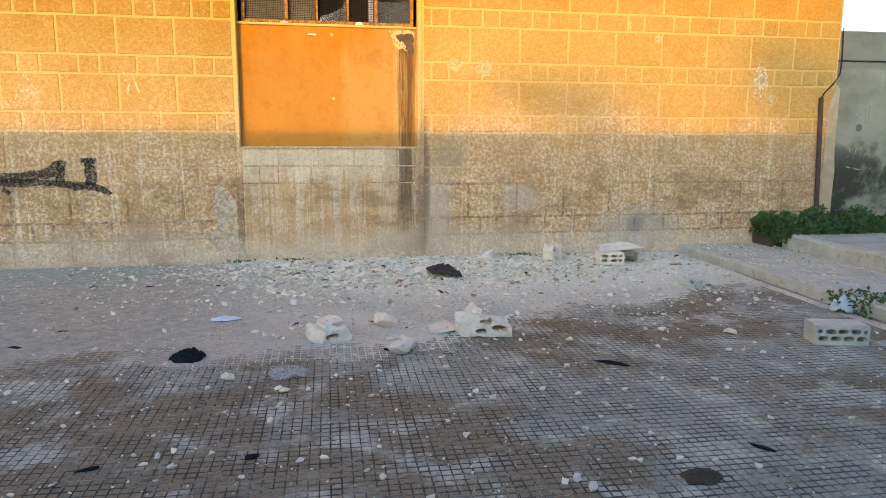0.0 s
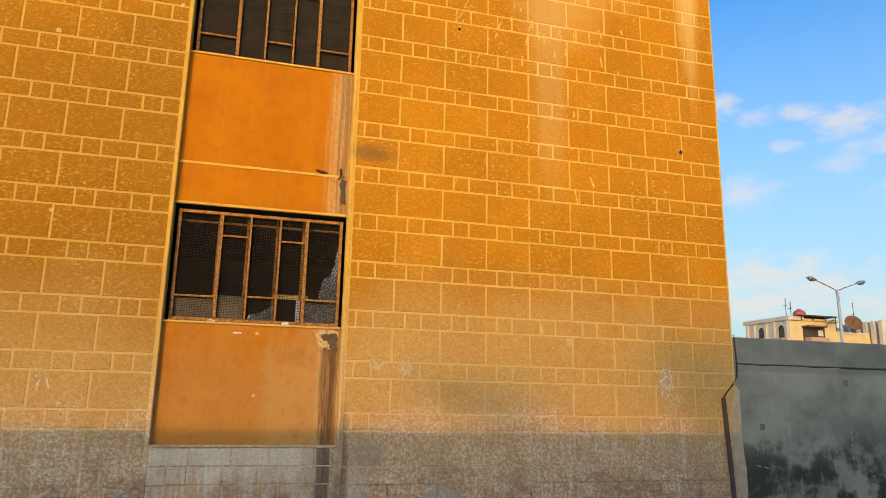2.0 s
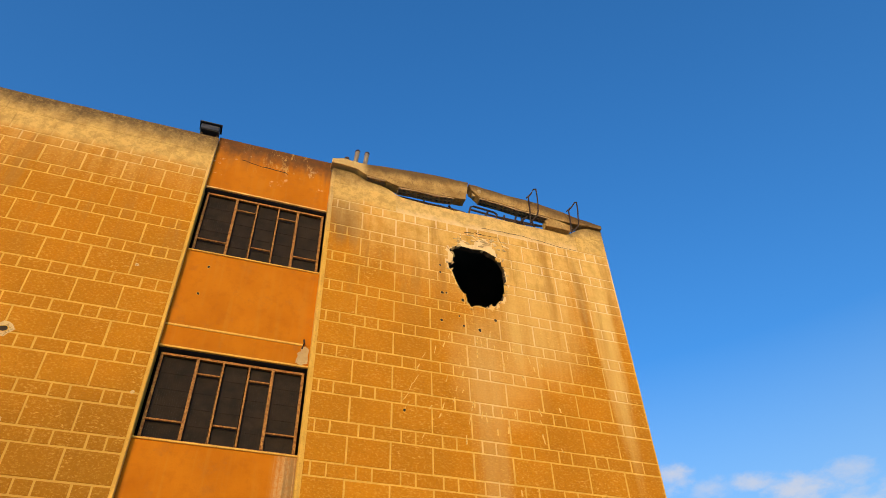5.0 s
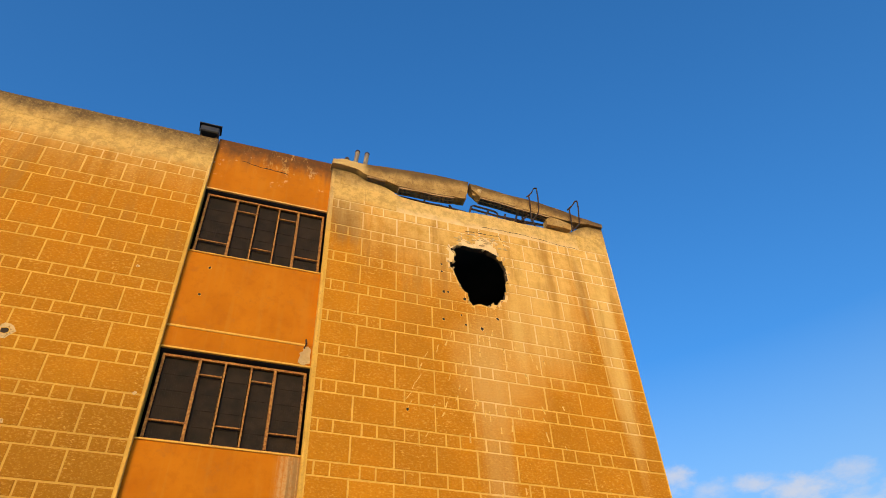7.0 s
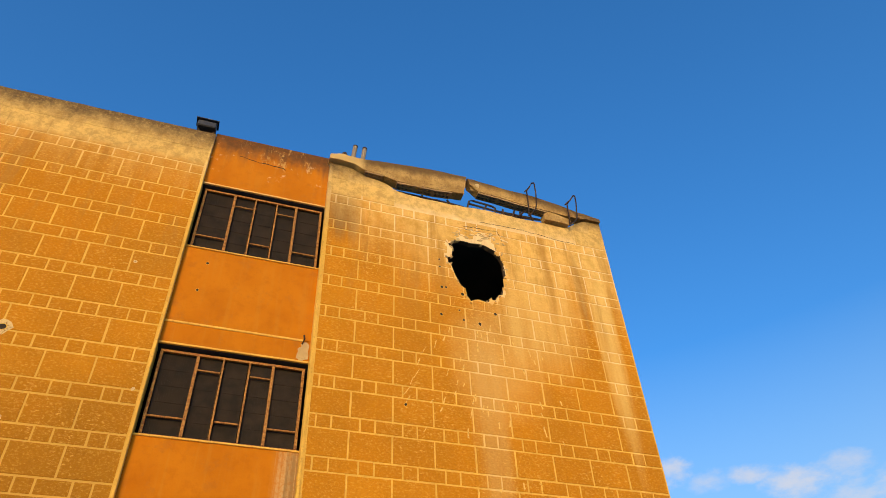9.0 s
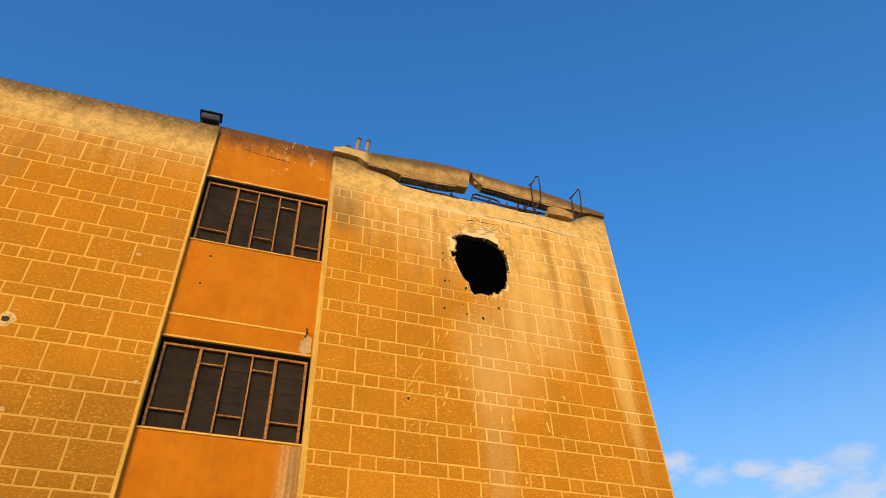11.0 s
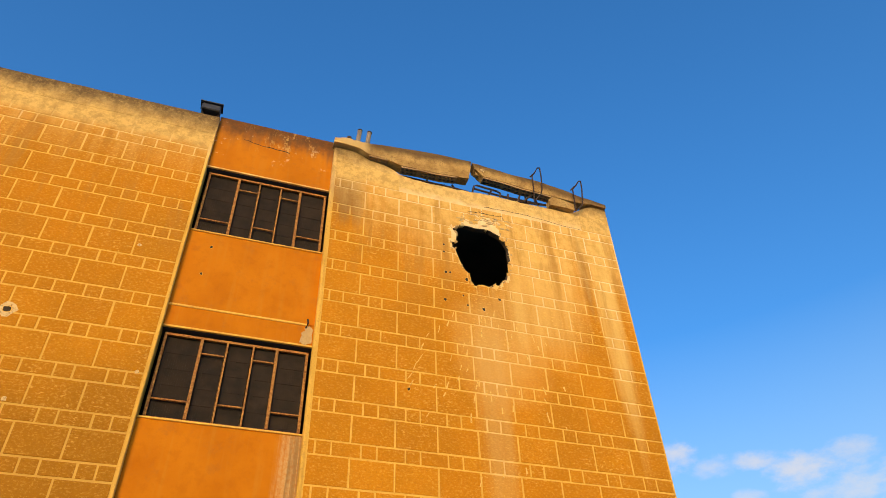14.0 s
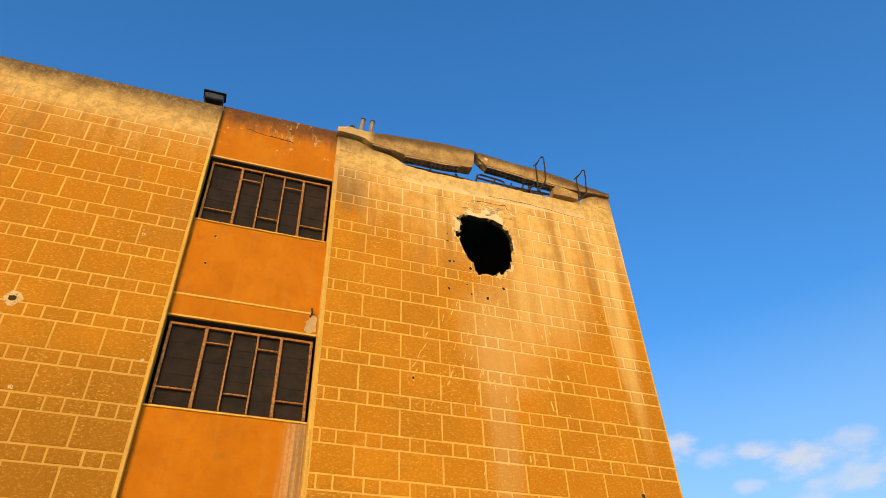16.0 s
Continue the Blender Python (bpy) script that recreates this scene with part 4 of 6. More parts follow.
part("slab", boxed(6.225, 22.0, -9.0, -0.42, 0.0, 0.292), CEMENT, high_platform, "smooth cement slab")
thing("planting_bed", "narrow soil bed along the boundary wall", "soil", kind="structure", mesh=mesh_of(boxed(5.9, 22.0, -0.415, 0.0, 0.0, 0.24), SOIL, "planting_bed"))

# neighbouring block behind the viewer, whose shade lies over the yard
NB_Y = -15.0
shade_z = 1.60 + (-NB_Y) * math.tan(radians(SUN_ELEV)) / math.cos(radians(SUN_SIDE))
thing("neighbour_wall", "plain plastered block across the yard", "wall", kind="structure",
      mesh=mesh_of(boxed(-40.0, 30.0, NB_Y - 6.0, NB_Y, -0.02, shade_z), FAR_PALE, "neighbour_wall"))
# unseen block, added so that the boundary wall falls in shade
thing("neighbour_stair_tower", "unseen added block that shades the boundary wall", "wall", kind="structure",
      mesh=mesh_of(boxed(7.04 + NB_Y * math.tan(radians(SUN_SIDE)), 30.0, NB_Y - 6.0, NB_Y - 0.01, shade_z + 0.002, shade_z + 1.55), FAR_PALE, "neighbour_stair_tower"))

# ---- roof edge: loose parapet, bars, pipes, floodlight ----
def slot(cx, cz, w, h, n=10):
    """A rounded slot as a ring of points."""
    return [(cx + 0.5 * w * math.copysign(abs(math.cos(a)) ** 0.6, math.cos(a)), cz + 0.5 * h * math.copysign(abs(math.sin(a)) ** 0.8, math.sin(a)))
            for a in (2 * math.pi * k / n for k in range(n))]


def parapet_piece(name, label, lower, upper, y0, y1, seed):
    ob = thing(name, label, "parapet")
    ring = rough_ring(lower + upper, 0.008, 3, seed)
    part("plaster_beam", prism(ring, y0, y1), PARAPET, ob)
    for (ax, az), (bx, bz) in zip(lower, lower[1:]):
        length = math.hypot(bx - ax, bz - az)
        if length < 0.25 or not any(a <= (ax + bx) / 2 <= b for a, b in ((1.85, 2.3), (2.5, 3.95), (4.2, 5.7))):
            continue
        depth, cols = y1 - y0 - 0.02, max(2, int(length / 0.085))
        holes = [slot((c + 0.5 + 0.25 * (r % 2)) * length / (cols + 0.5), depth * (0.27 + 0.46 * r), 0.060, 0.058, 8) for c in range(cols) for r in (0, 1)]
        tilt = math.atan2(bz - az, bx - ax)
        # the cavity sheet is flat: its dark colour is the holes' shade
        for what, bm, mat, drop in (("hollow_course", prism([(0, 0), (length, 0), (length, depth), (0, depth)], 0, 0.03, holes), HOLLOW_RAW, 0.034),
                                    ("cavity", boxed(0.005, length - 0.005, 0.0, 0.004, 0.005, depth - 0.005), CAVITY, 0.004)):
            p = part(what, bm, mat, ob)
            p.matrix_local = Matrix.Translation((ax, y0 + 0.01, az - drop)) @ Matrix.Rotation(-tilt, 4, "Y") @ Matrix(((1, 0, 0, 0), (0, 0, 1, 0), (0, 1, 0, 0), (0, 0, 0, 1)))
    return ob


HOLLOW_RAW = plain_rough("raw_ochre_block", (0.46, 0.30, 0.14), (0.34, 0.21, 0.10), 8, bump=0.006)
parapet_piece("loose_parapet", "stained parapet length torn loose over hollow blocks",
              [(1.20, 12.20), (1.45, 12.21), (1.69, 12.19), (1.89, 12.07), (2.26, 12.05), (2.34, 12.0), (2.53, 11.95), (2.90, 11.97), (3.28, 11.97), (3.66, 12.01), (3.90, 12.02)],
              [(3.96, 12.32), (3.98, 12.53), (3.28, 12.52), (2.51, 12.45), (1.96, 12.385), (1.63, 12.37), (1.45, 12.40), (1.22, 12.32)], -0.10, 0.10, 5)
parapet_piece("loose_parapet", "stained parapet length cracked away beside the break",
              [(4.23, 12.21), (4.67, 12.18), (5.08, 12.13), (5.49, 12.11), (5.83, 12.08), (6.21, 12.07), (6.42, 12.07)],
              [(6.62, 12.10), (6.97, 12.10), (6.98, 12.19), (6.46, 12.26), (5.95, 12.37), (5.31, 12.455), (4.72, 12.46), (4.66, 12.48), (4.20, 12.53), (4.02, 12.54), (4.06, 12.38)], -0.07, 0.12, 6)
slab = prism(rough_ring([(5.63, 11.80), (5.62, 11.93), (5.74, 12.03), (5.80, 12.04), (6.20, 11.96), (6.24, 11.90), (6.19, 11.79)], 0.010, 3, 15), -0.10, 0.05)
thing("plaster_slab", "loose plastered slab wedged on the torn wall top", "rubble", mesh=mesh_of(slab, PARAPET, "plaster_slab"))
thing("plaster_lump", "crumbling plaster corner at the break in the parapet", "rubble", pose(4.16, 0.0, 12.38, 0, 20, 0), mesh=mesh_of(stone(rng, 0.08, 0.08, 0.14), SPALL, "plaster_lump"))

for k, (x, z) in enumerate(((1.64, 12.76), (1.83, 12.77))):
    p = thing("vent_pipe", "short rusty vent pipe standing on the roof edge", "pipe", pose(x, -0.02, 12.22), group="vent pipes")
    part("tube", tube([(0, 0, 0), (0.05, 0, 0.56)], 0.045, 10), BOARD, p)
    part("rim", tube([(0.0475, 0, 0.535), (0.0505, 0, 0.565)], 0.05, 10), STEEL, p)
thing("pipe_stub", "low broken pipe stub on the roof edge", "pipe", pose(1.49, -0.02, 12.30), mesh=mesh_of(tube([(0, 0, 0), (0, 0, 0.20)], 0.05, 8), STEEL, "pipe_stub"))

flood = thing("floodlight", "black rectangular floodlight on the roof edge", "floodlight", pose(-1.08, 0.10, ROOF))
part("housing", boxed(-0.17, 0.17, -0.16, 0.02, 0.10, 0.25, bevel=0.02), LIGHT_HOUSING, flood)
part("visor", boxed(-0.20, 0.20, -0.19, 0.03, 0.255, 0.275), LIGHT_HOUSING, flood)
part("bracket", boxed(-0.15, -0.12, -0.06, -0.02, 0.0, 0.12), STEEL, flood)
part("bracket", boxed(0.12, 0.15, -0.06, -0.02, 0.0, 0.12), STEEL, flood)
for z in (0.13, 0.16, 0.19, 0.22):
    part("cooling_fin", boxed(-0.16, 0.16, 0.022, 0.05, z, z + 0.012), LIGHT_HOUSING, flood)


def bars(name, label, m, lines, r=0.015):
    ob = thing(name, label, "reinforcement", m, group="exposed bars")
    for line in lines:
        part("bar", tube(line, r, 5), STEEL, ob)
    return ob


for corners in (((5.27, 11.76), (5.31, 12.50), (5.46, 12.79), (5.52, 12.81), (5.50, 12.27), (5.45, 12.02), (5.27, 11.76)),
                ((6.18, 11.74), (6.22, 12.38), (6.41, 12.68), (6.46, 12.70), (6.42, 12.25), (6.38, 11.98), (6.18, 11.74))):
    sides = [[(ax, -0.125, az), ((ax + bx) / 2 + 0.008, -0.13, (az + bz) / 2), (bx, -0.125, bz)] for (ax, az), (bx, bz) in zip(corners, corners[1:])]
    ax, az = corners[1]
    sides.append([(ax - 0.05, -0.125, az - 0.04), (ax + 0.06, -0.13, az + 0.10)])
    bars("bar_loop", "bent rusty reinforcement stirrup hanging over the roof edge", pose(0, 0, 0), sides)
# the crushed cage of the ring beam, in the gap under the parapet
bars("bar_cage", "buckled reinforcement cage in the gap under the parapet", pose(0, 0, -0.05), [
    [(2.6, 0.14, 11.98), (3.1, 0.12, 11.95), (3.7, 0.10, 11.92), (3.95, 0.1, 11.9)], [(2.9, 0.2, 12.02), (3.3, 0.2, 11.90), (3.85, 0.15, 11.95)],
    [(3.05, 0.15, 11.83), (3.12, 0.15, 12.05)], [(3.3, 0.15, 11.83), (3.42, 0.15, 12.0)], [(3.5, 0.15, 11.83), (3.46, 0.15, 12.0)], [(3.75, 0.12, 11.82), (3.62, 0.12, 12.02)]], 0.021)
bars("bar_cage", "buckled reinforcement cage in the gap under the parapet", pose(0, 0, -0.03), [
    [(4.02, 0.06, 11.84), (4.06, 0.04, 12.02), (4.12, 0.04, 12.06), (4.55, 0.04, 12.02), (4.62, 0.04, 11.98), (4.60, 0.05, 11.84)], [(4.05, 0.06, 11.97), (4.58, 0.06, 11.93), (5.2, 0.08, 11.96), (5.7, 0.08, 11.98)],
    [(4.36, 0.05, 11.84), (4.44, 0.05, 12.03)], [(4.62, 0.06, 11.93), (5.05, 0.08, 11.90), (5.5, 0.08, 11.95), (6.4, 0.05, 12.06)], [(4.78, 0.06, 11.84), (4.80, 0.06, 12.02)],
    [(5.0, 0.06, 11.85), (5.06, 0.06, 12.06)], [(5.22, 0.06, 11.86), (5.18, 0.06, 12.05)], [(5.45, 0.06, 11.86), (5.40, 0.06, 12.06)], [(5.1, 0.02, 11.86), (5.3, 0.02, 12.1)]], 0.021)
thing("bar_end", "thin steel bar end sticking up from the parapet", "reinforcement", mesh=mesh_of(tube([(3.55, 0.02, 12.50), (3.57, 0.02, 12.66)], 0.012, 5), STEEL, "bar_end"))

# ---- damage on the wall: broken rim, pocks, cracks, patches ----
rim = thing("shell_hole_rim", "broken cream plaster and stone round the shell hole", "rubble")
for k in range(0, len(HOLE_RIM), 2):
    x, z = HOLE_RIM[k]
    d = Vector((x - 4.13, z - 10.2)).normalized()
    bm = stone(rng, rng.uniform(0.02, 0.05), 0.04, rng.uniform(0.02, 0.045), 2, 0.5)
    p = part("fragment", bm, SPALL if k % 3 else JOINT, rim)
    p.matrix_local = pose(x + d.x * rng.uniform(0.0, 0.05), 0.02, z + d.y * rng.uniform(0.0, 0.05), rng.uniform(-30, 30), rng.uniform(0, 90), rng.uniform(-30, 30))
for k in range(48):  # flakes of the torn face above the hole
    x, z = rng.uniform(3.7, 4.7), rng.uniform(10.90, 11.16)
    p = part("flake", stone(rng, rng.uniform(0.02, 0.09), 0.014, rng.uniform(0.010, 0.03), 1, 0.6), SPALL if k % 3 else JOINT, rim)
    p.matrix_local = pose(x, -0.004, z, 0, rng.uniform(-20, 20), 0)


def pock(x, z, r, seed, dark=True, label="small shrapnel pock with a chipped rim", y=-0.009):
    ob = thing("wall_pock", label, "wall damage", pose(x, y, z), group="shrapnel pocks")
    r0 = random.Random(seed)
    ring = [(r * r0.uniform(0.7, 1.2) * math.cos(a), r * r0.uniform(0.7, 1.2) * math.sin(a)) for a in (2 * math.pi * k / 10 for k in range(10))]
    ring = [(1.25 * px, 1.35 * pz) for px, pz in ring] if dark and r < 0.05 else ring
    hole = [((0.84 if dark else 0.5) * px, (0.84 if dark else 0.5) * pz) for px, pz in ring]
    if dark:
        part("chipped_rim", prism(ring, -0.003, 0.004, [hole]), JOINT, ob)
        # flat dark disc: the pit's shade is put into its colour
        part("pit", prism([(1.02 * px, 1.02 * pz) for px, pz in hole], -0.002, 0.004), CRACK, ob)
    else:
        part("chipped_rim", film(ring, -0.004, [hole]), CHIP, ob)
        part("pit", film([(1.02 * px, 1.02 * pz) for px, pz in hole], -0.0042), CHIP, ob)
    return ob


for k, (x, z, r, dark) in enumerate(((1.69, 2.41, 0.085, 0), (2.066, 2.37, 0.11, 0), (6.03, 2.04, 0.08, 0), (6.282, 5.757, 0.035, 1), (4.35, 2.78, 0.06, 0), (5.0, 2.6, 0.03, 0), (3.55, 2.37, 0.03, 0),
                                     (3.35, 10.23, 0.022, 1), (3.35, 10.06, 0.024, 1), (3.37, 9.60, 0.03, 1), (3.45, 9.61, 0.02, 1), (3.34, 9.0, 0.026, 1), (3.67, 9.15, 0.018, 1), (3.74, 8.96, 0.022, 1), (4.03, 8.93, 0.032, 1), (4.34, 9.20, 0.026, 1), (3.75, 9.52, 0.03, 1),
                                     (2.71, 7.21, 0.022, 1), (-1.02, 6.9, 0.03, 0), (-1.87, 1.86, 0.03, 0), (-1.5, 9.0, 0.03, 0), (-2.4, 6.3, 0.035, 0), (-2.2, 4.05, 0.025, 0))):
    pock(x, z, r, k, bool(dark))
pock(-2.79, 7.567, 0.12, 77, False, "broad chipped plaster round a deep bullet hole")
pock(-2.80, 7.56, 0.06, 78, True, "deep dark bullet hole in the stucco", -0.013)
for x, z in ((0.208, 2.73), (0.218, 1.985), (-0.5, 9.3), (-0.55, 8.75)):
    pock(x, z, 0.022, int(x * 100), z > 8, "small chip in the orange paint", BAY_Y - 0.001)

# pale scars struck out of the face by fragments, raking away from the hole
for k in range(58):
    if k < 12:
        x, z = ((2.84, 7.68), (2.90, 7.92), (2.78, 7.55), (2.72, 7.24), (3.66, 7.92), (3.62, 8.1), (4.49, 8.40), (4.42, 8.25), (3.35, 8.45), (3.95, 8.35), (4.75, 8.05), (3.2, 8.3))[k]
    else:
        x, z = rng.gauss(4.0, 0.8), 8.9 - abs(rng.gauss(0.0, 1.9))
    h, w = rng.uniform(0.06, 0.20), rng.uniform(0.008, 0.016)
    lean = 0.42 * (x - 4.1) / 1.2 + rng.uniform(-0.15, 0.15)
    if not 1.6 < x < 6.6:
        continue
    ring = rough_ring([(-w, 0), (w * 0.8, 0.01), (w * 1.1 - lean * h, h), (-w * 0.6 - lean * h, h * 0.94)], w * 0.3, 3, k)
    thing("wall_chip", "pale raking scar struck out of the stucco face", "wall damage", pose(x, -0.0115, z), group="scars below the hole", mesh=mesh_of(film(ring, -0.002), SCAR, "wall_chip"))


def crack(points, width, label, y=-0.0125, name="wall_crack", mat=None):
    """A thin crack as a narrow ragged strip, dark with the crack's own shade."""
    up, dn = [], []
    for k in range(len(points) - 1):
        (ax, az), (bx, bz) = points[k], points[k + 1]
        for f in (0, 0.25, 0.5, 0.75):
            x, z = ax + (bx - ax) * f, az + (bz - az) * f + rng.uniform(-0.009, 0.009) * (1.5 if az > 5 else 0.6)
            w = width * rng.uniform(0.3, 1.0)
            up.append((x, z + w))
            dn.append((x, z - w))
    return thing(name, label, "crack", mesh=mesh_of(prism(dn + up[::-1], y, y + 0.003), mat or CRACK, name))


crack([(3.86, 11.18), (4.09, 11.23), (4.30, 11.21), (4.56, 11.25), (4.63, 11.07), (4.67, 10.87)], 0.008, "ragged crack above the shell hole")
crack([(4.22, 11.41), (4.57, 11.42), (4.77, 11.43), (5.13, 11.42), (5.38, 11.40), (5.9, 11.36), (6.4, 11.33)], 0.005, "ragged crack near the roof corner")
crack([(7.04, 2.58), (7.4, 2.572), (7.9, 2.578), (8.5, 2.565), (9.3, 2.57), (10.5, 2.56)], 0.008, "long crack under the added top course", 0.008)
for x, z, w in ((3.75, 11.0, 0.22), (4.0, 11.12, 0.3), (4.35, 11.16, 0.26), (4.6, 11.02, 0.24), (4.72, 10.9, 0.2), (3.52, 10.75, 0.16), (4.86, 10.4, 0.12), (4.3, 9.32, 0.18), (3.62, 9.4, 0.14), (4.15, 11.28, 0.3)):
    crack([(x - w / 2, z + rng.uniform(-0.02, 0.02)), (x, z + rng.uniform(-0.02, 0.03)), (x + w / 2, z + rng.uniform(-0.03, 0.02))], 0.006, "short ragged crack in the plaster round the hole", -0.006)
crack([(-0.4, 11.93), (-0.05, 11.86), (0.3, 11.85), (0.5, 11.80)], 0.010, "crack in the orange plaster under the roof", BAY_Y - 0.003)

# broken plaster on the bay
for z, label in ((8.0, "broken plaster patch with a black bracket on the bay"), (4.74, "stained broken plaster below an old bracket")):
    ob = thing("plaster_scar", label, "wall damage", pose(1.13, BAY_Y - 0.006, z))
    part("patch", prism(rough_ring(([(-0.09, -0.20), (-0.01, -0.23), (0.08, -0.19), (0.09, 0.03), (0.05, 0.10), (0.0, 0.11), (-0.04, 0.02), (-0.08, -0.06)] if z > 6 else [(0.02, -0.30), (0.07, -0.26), (0.08, 0.05), (0.03, 0.08), (0.0, 0.0)]), 0.016, 3, 9), -0.004, 0.004), SPALL if z > 6 else SOIL, ob)
    part("bracket", tube([(-0.02, 0.0, 0.06), (0.0, -0.06, 0.12), (-0.01, -0.05, 0.19)], 0.016, 6), STEEL, ob)
thing("loose_iron", "dark iron scrap lying on the string line", "scrap", pose(0.88, BAY_Y - 0.03, 4.872, 0, 6, 0), mesh=mesh_of(stone(rng, 0.07, 0.02, 0.018), STEEL, "loose_iron"))
ob = thing("plaster_scar", "rotten plaster under the window corner", "wall damage", pose(1.06, BAY_Y - 0.006, 2.70))
part("patch", film(rough_ring([(-0.15, 0.09), (-0.12, -0.03), (-0.05, -0.11), (0.06, -0.12), (0.14, -0.05), (0.13, 0.10)], 0.018, 4, 21), -0.005), CHIP, ob)
part("hollow", prism(rough_ring([(-0.07, 0.06), (-0.05, -0.02), (0.02, -0.05), (0.06, -0.16), (0.13, -0.20), (0.14, 0.06)], 0.016, 4, 22), -0.006, 0.0), REVEAL, ob)
for x, z in ((-0.02, 2.73), (0.55, 2.86), (-0.35, 2.86)):
    thing("plaster_crumb", "white plaster crumb on the window sill", "rubble", pose(x, BAY_Y - 0.012, z), mesh=mesh_of(stone(rng, 0.05, 0.02, 0.018), HOLLOW, "plaster_crumb"))

# patched foot of the wall, soot, paint
thing("plaster_patch", "bare grey plaster patch low on the wall", "wall damage", mesh=mesh_of(film(rough_ring([(-1.20, 0.95), (-1.06, 0.93), (-0.95, 0.72), (-0.96, 0.35), (-1.0, 0.16), (-1.22, 0.16), (-1.30, 0.30), (-1.18, 0.5), (-1.24, 0.72)], 0.02, 3, 31), -0.0135), PATCH, "plaster_patch"))


def stroke(points, width, y, seed):
    """A brush stroke along points, as one film of paint."""
    r = random.Random(seed)
    left, right = [], []
    for i, (x, z) in enumerate(points):
        ax, az = points[max(i - 1, 0)]
        bx, bz = points[min(i + 1, len(points) - 1)]
        d = Vector((bx - ax, bz - az)).normalized()
        w = width * r.uniform(0.75, 1.15)
        left.append((x - d.y * w, z + d.x * w))
        right.append((x + d.y * w, z - d.x * w))
    return film(rough_ring(left + right[::-1], width * 0.22, 3, seed), y)


paint = thing("painted_scrawl", "thick black sprayed strokes across the stucco", "graffiti")
for k, (pts, w) in enumerate((([(-3.75, 1.00), (-3.4, 1.00), (-3.1, 1.00), (-2.9, 0.99), (-2.75, 0.96), (-2.5, 0.94), (-2.42, 0.90), (-2.36, 0.85)], 0.042), ([(-3.55, 1.03), (-3.3, 1.06), (-3.1, 1.09), (-2.95, 1.13), (-2.86, 1.20)], 0.068), ([(-2.90, 1.0), (-2.88, 1.12), (-2.86, 1.25)], 0.05),
                              ([(-2.57, 0.96), (-2.56, 1.08), (-2.57, 1.18), (-2.58, 1.26)], 0.062), ([(-2.66, 1.25), (-2.56, 1.26), (-2.50, 1.24)], 0.03), ([(-3.5, 0.93), (-3.42, 0.88)], 0.035))):
    part("stroke", stroke(pts, w, -0.0135 - 0.0005 * k, 40 + k), BLACK_PAINT, paint)
for label, lines, w, y in (("pale scratched strokes on the stucco", [[(-3.30, 1.88), (-3.17, 2.22), (-3.04, 1.90)], [(-3.25, 2.02), (-3.09, 2.03)]], 0.012, -0.013),
                           ("pale scratched strokes on the stucco", [[(-2.13, 2.24), (-2.10, 2.0), (-2.04, 2.2)], [(-2.04, 2.22), (-1.97, 1.98)]], 0.009, -0.013),
                           ("pale scratched strokes on the stucco", [[(-1.80, 1.16), (-1.77, 1.30), (-1.74, 1.2)], [(-2.14, 0.9), (-2.12, 1.12)]], 0.012, -0.013),
                           ("pale scratched strokes on the render", [[(7.35, 1.75), (7.37, 2.0), (7.42, 1.85), (7.48, 2.0), (7.52, 1.72)], [(7.56, 1.98), (7.55, 1.7)]], 0.010, 0.017),
                           ("pale scratched strokes on the render", [[(7.28, 1.2), (7.32, 1.45), (7.38, 1.25), (7.42, 1.42)], [(7.25, 1.15), (7.5, 1.1)]], 0.009, 0.017),
                           ("pale dripping strokes on the render", [[(8.7, 1.3), (8.78, 1.6), (8.84, 1.3)], [(9.0, 1.2), (9.02, 1.65)]], 0.012, 0.017)):
    ob = thing("scratched_scrawl", label, "graffiti")
    for k, pts in enumerate(lines):
        part("stroke", stroke(pts, w, y - 0.0005 * k, 60 + k), GREY_CHALK if y > 0 else WHITE_CHALK, ob)
thing("lime_splash", "white splash running down the stucco", "stain", mesh=mesh_of(film(rough_ring([(5.74, 2.30), (5.84, 2.62), (5.95, 2.32), (5.93, 2.05), (5.90, 2.28), (5.86, 1.98), (5.82, 2.26), (5.77, 2.0)], 0.012, 3, 71), -0.0135), WHITE_CHALK, "lime_splash"))
# flat dark discs stand for the shade inside the holes
for x, z in ((7.42, 1.68), (9.35, 0.95), (9.0, 2.35)):
    thing("drain_hole", "small dark hole through the boundary wall", "hole", pose(x, 0.016, z), mesh=mesh_of(prism(slot(0, 0, 0.09, 0.10), -0.002, 0.004), CAVITY, "drain_hole"))

down = thing("iron_pipe", "dark rusty iron pipe leaning at the wall corner", "pipe")
part("upper_tube", tube([(6.7925, -0.0455, 1.15), (6.7875, -0.0445, 1.25)], 0.036, 10), PIPE, down, "pipe joint")
part("tube", tube([(6.835, -0.05, 0.24), (6.79, -0.045, 1.2), (6.745, -0.04, 2.08)], 0.032, 10), PIPE, down)
thing("cable", "black cable running up the wall corner", "cable", mesh=mesh_of(tube([(6.745, -0.04, 2.07), (6.80, -0.03, 2.15), (6.93, -0.02, 2.27), (7.02, -0.012, 2.40), (7.03, -0.01, 2.58), (7.01, -0.012, 2.96), (7.06, 0.05, 3.0)], 0.010, 6), STEEL, "cable"))
thing("corner_render", "pale rendered strip at the building corner", "plaster", kind="structure", mesh=mesh_of(prism(rough_ring([(6.87, 0.2), (7.06, 0.2), (7.08, 1.1), (7.03, 1.6), (7.05, 2.2), (6.98, 2.25), (6.90, 2.0), (6.88, 1.2)], 0.012, 3, 81), -0.016, 0.0), CORNER, "corner_render"))


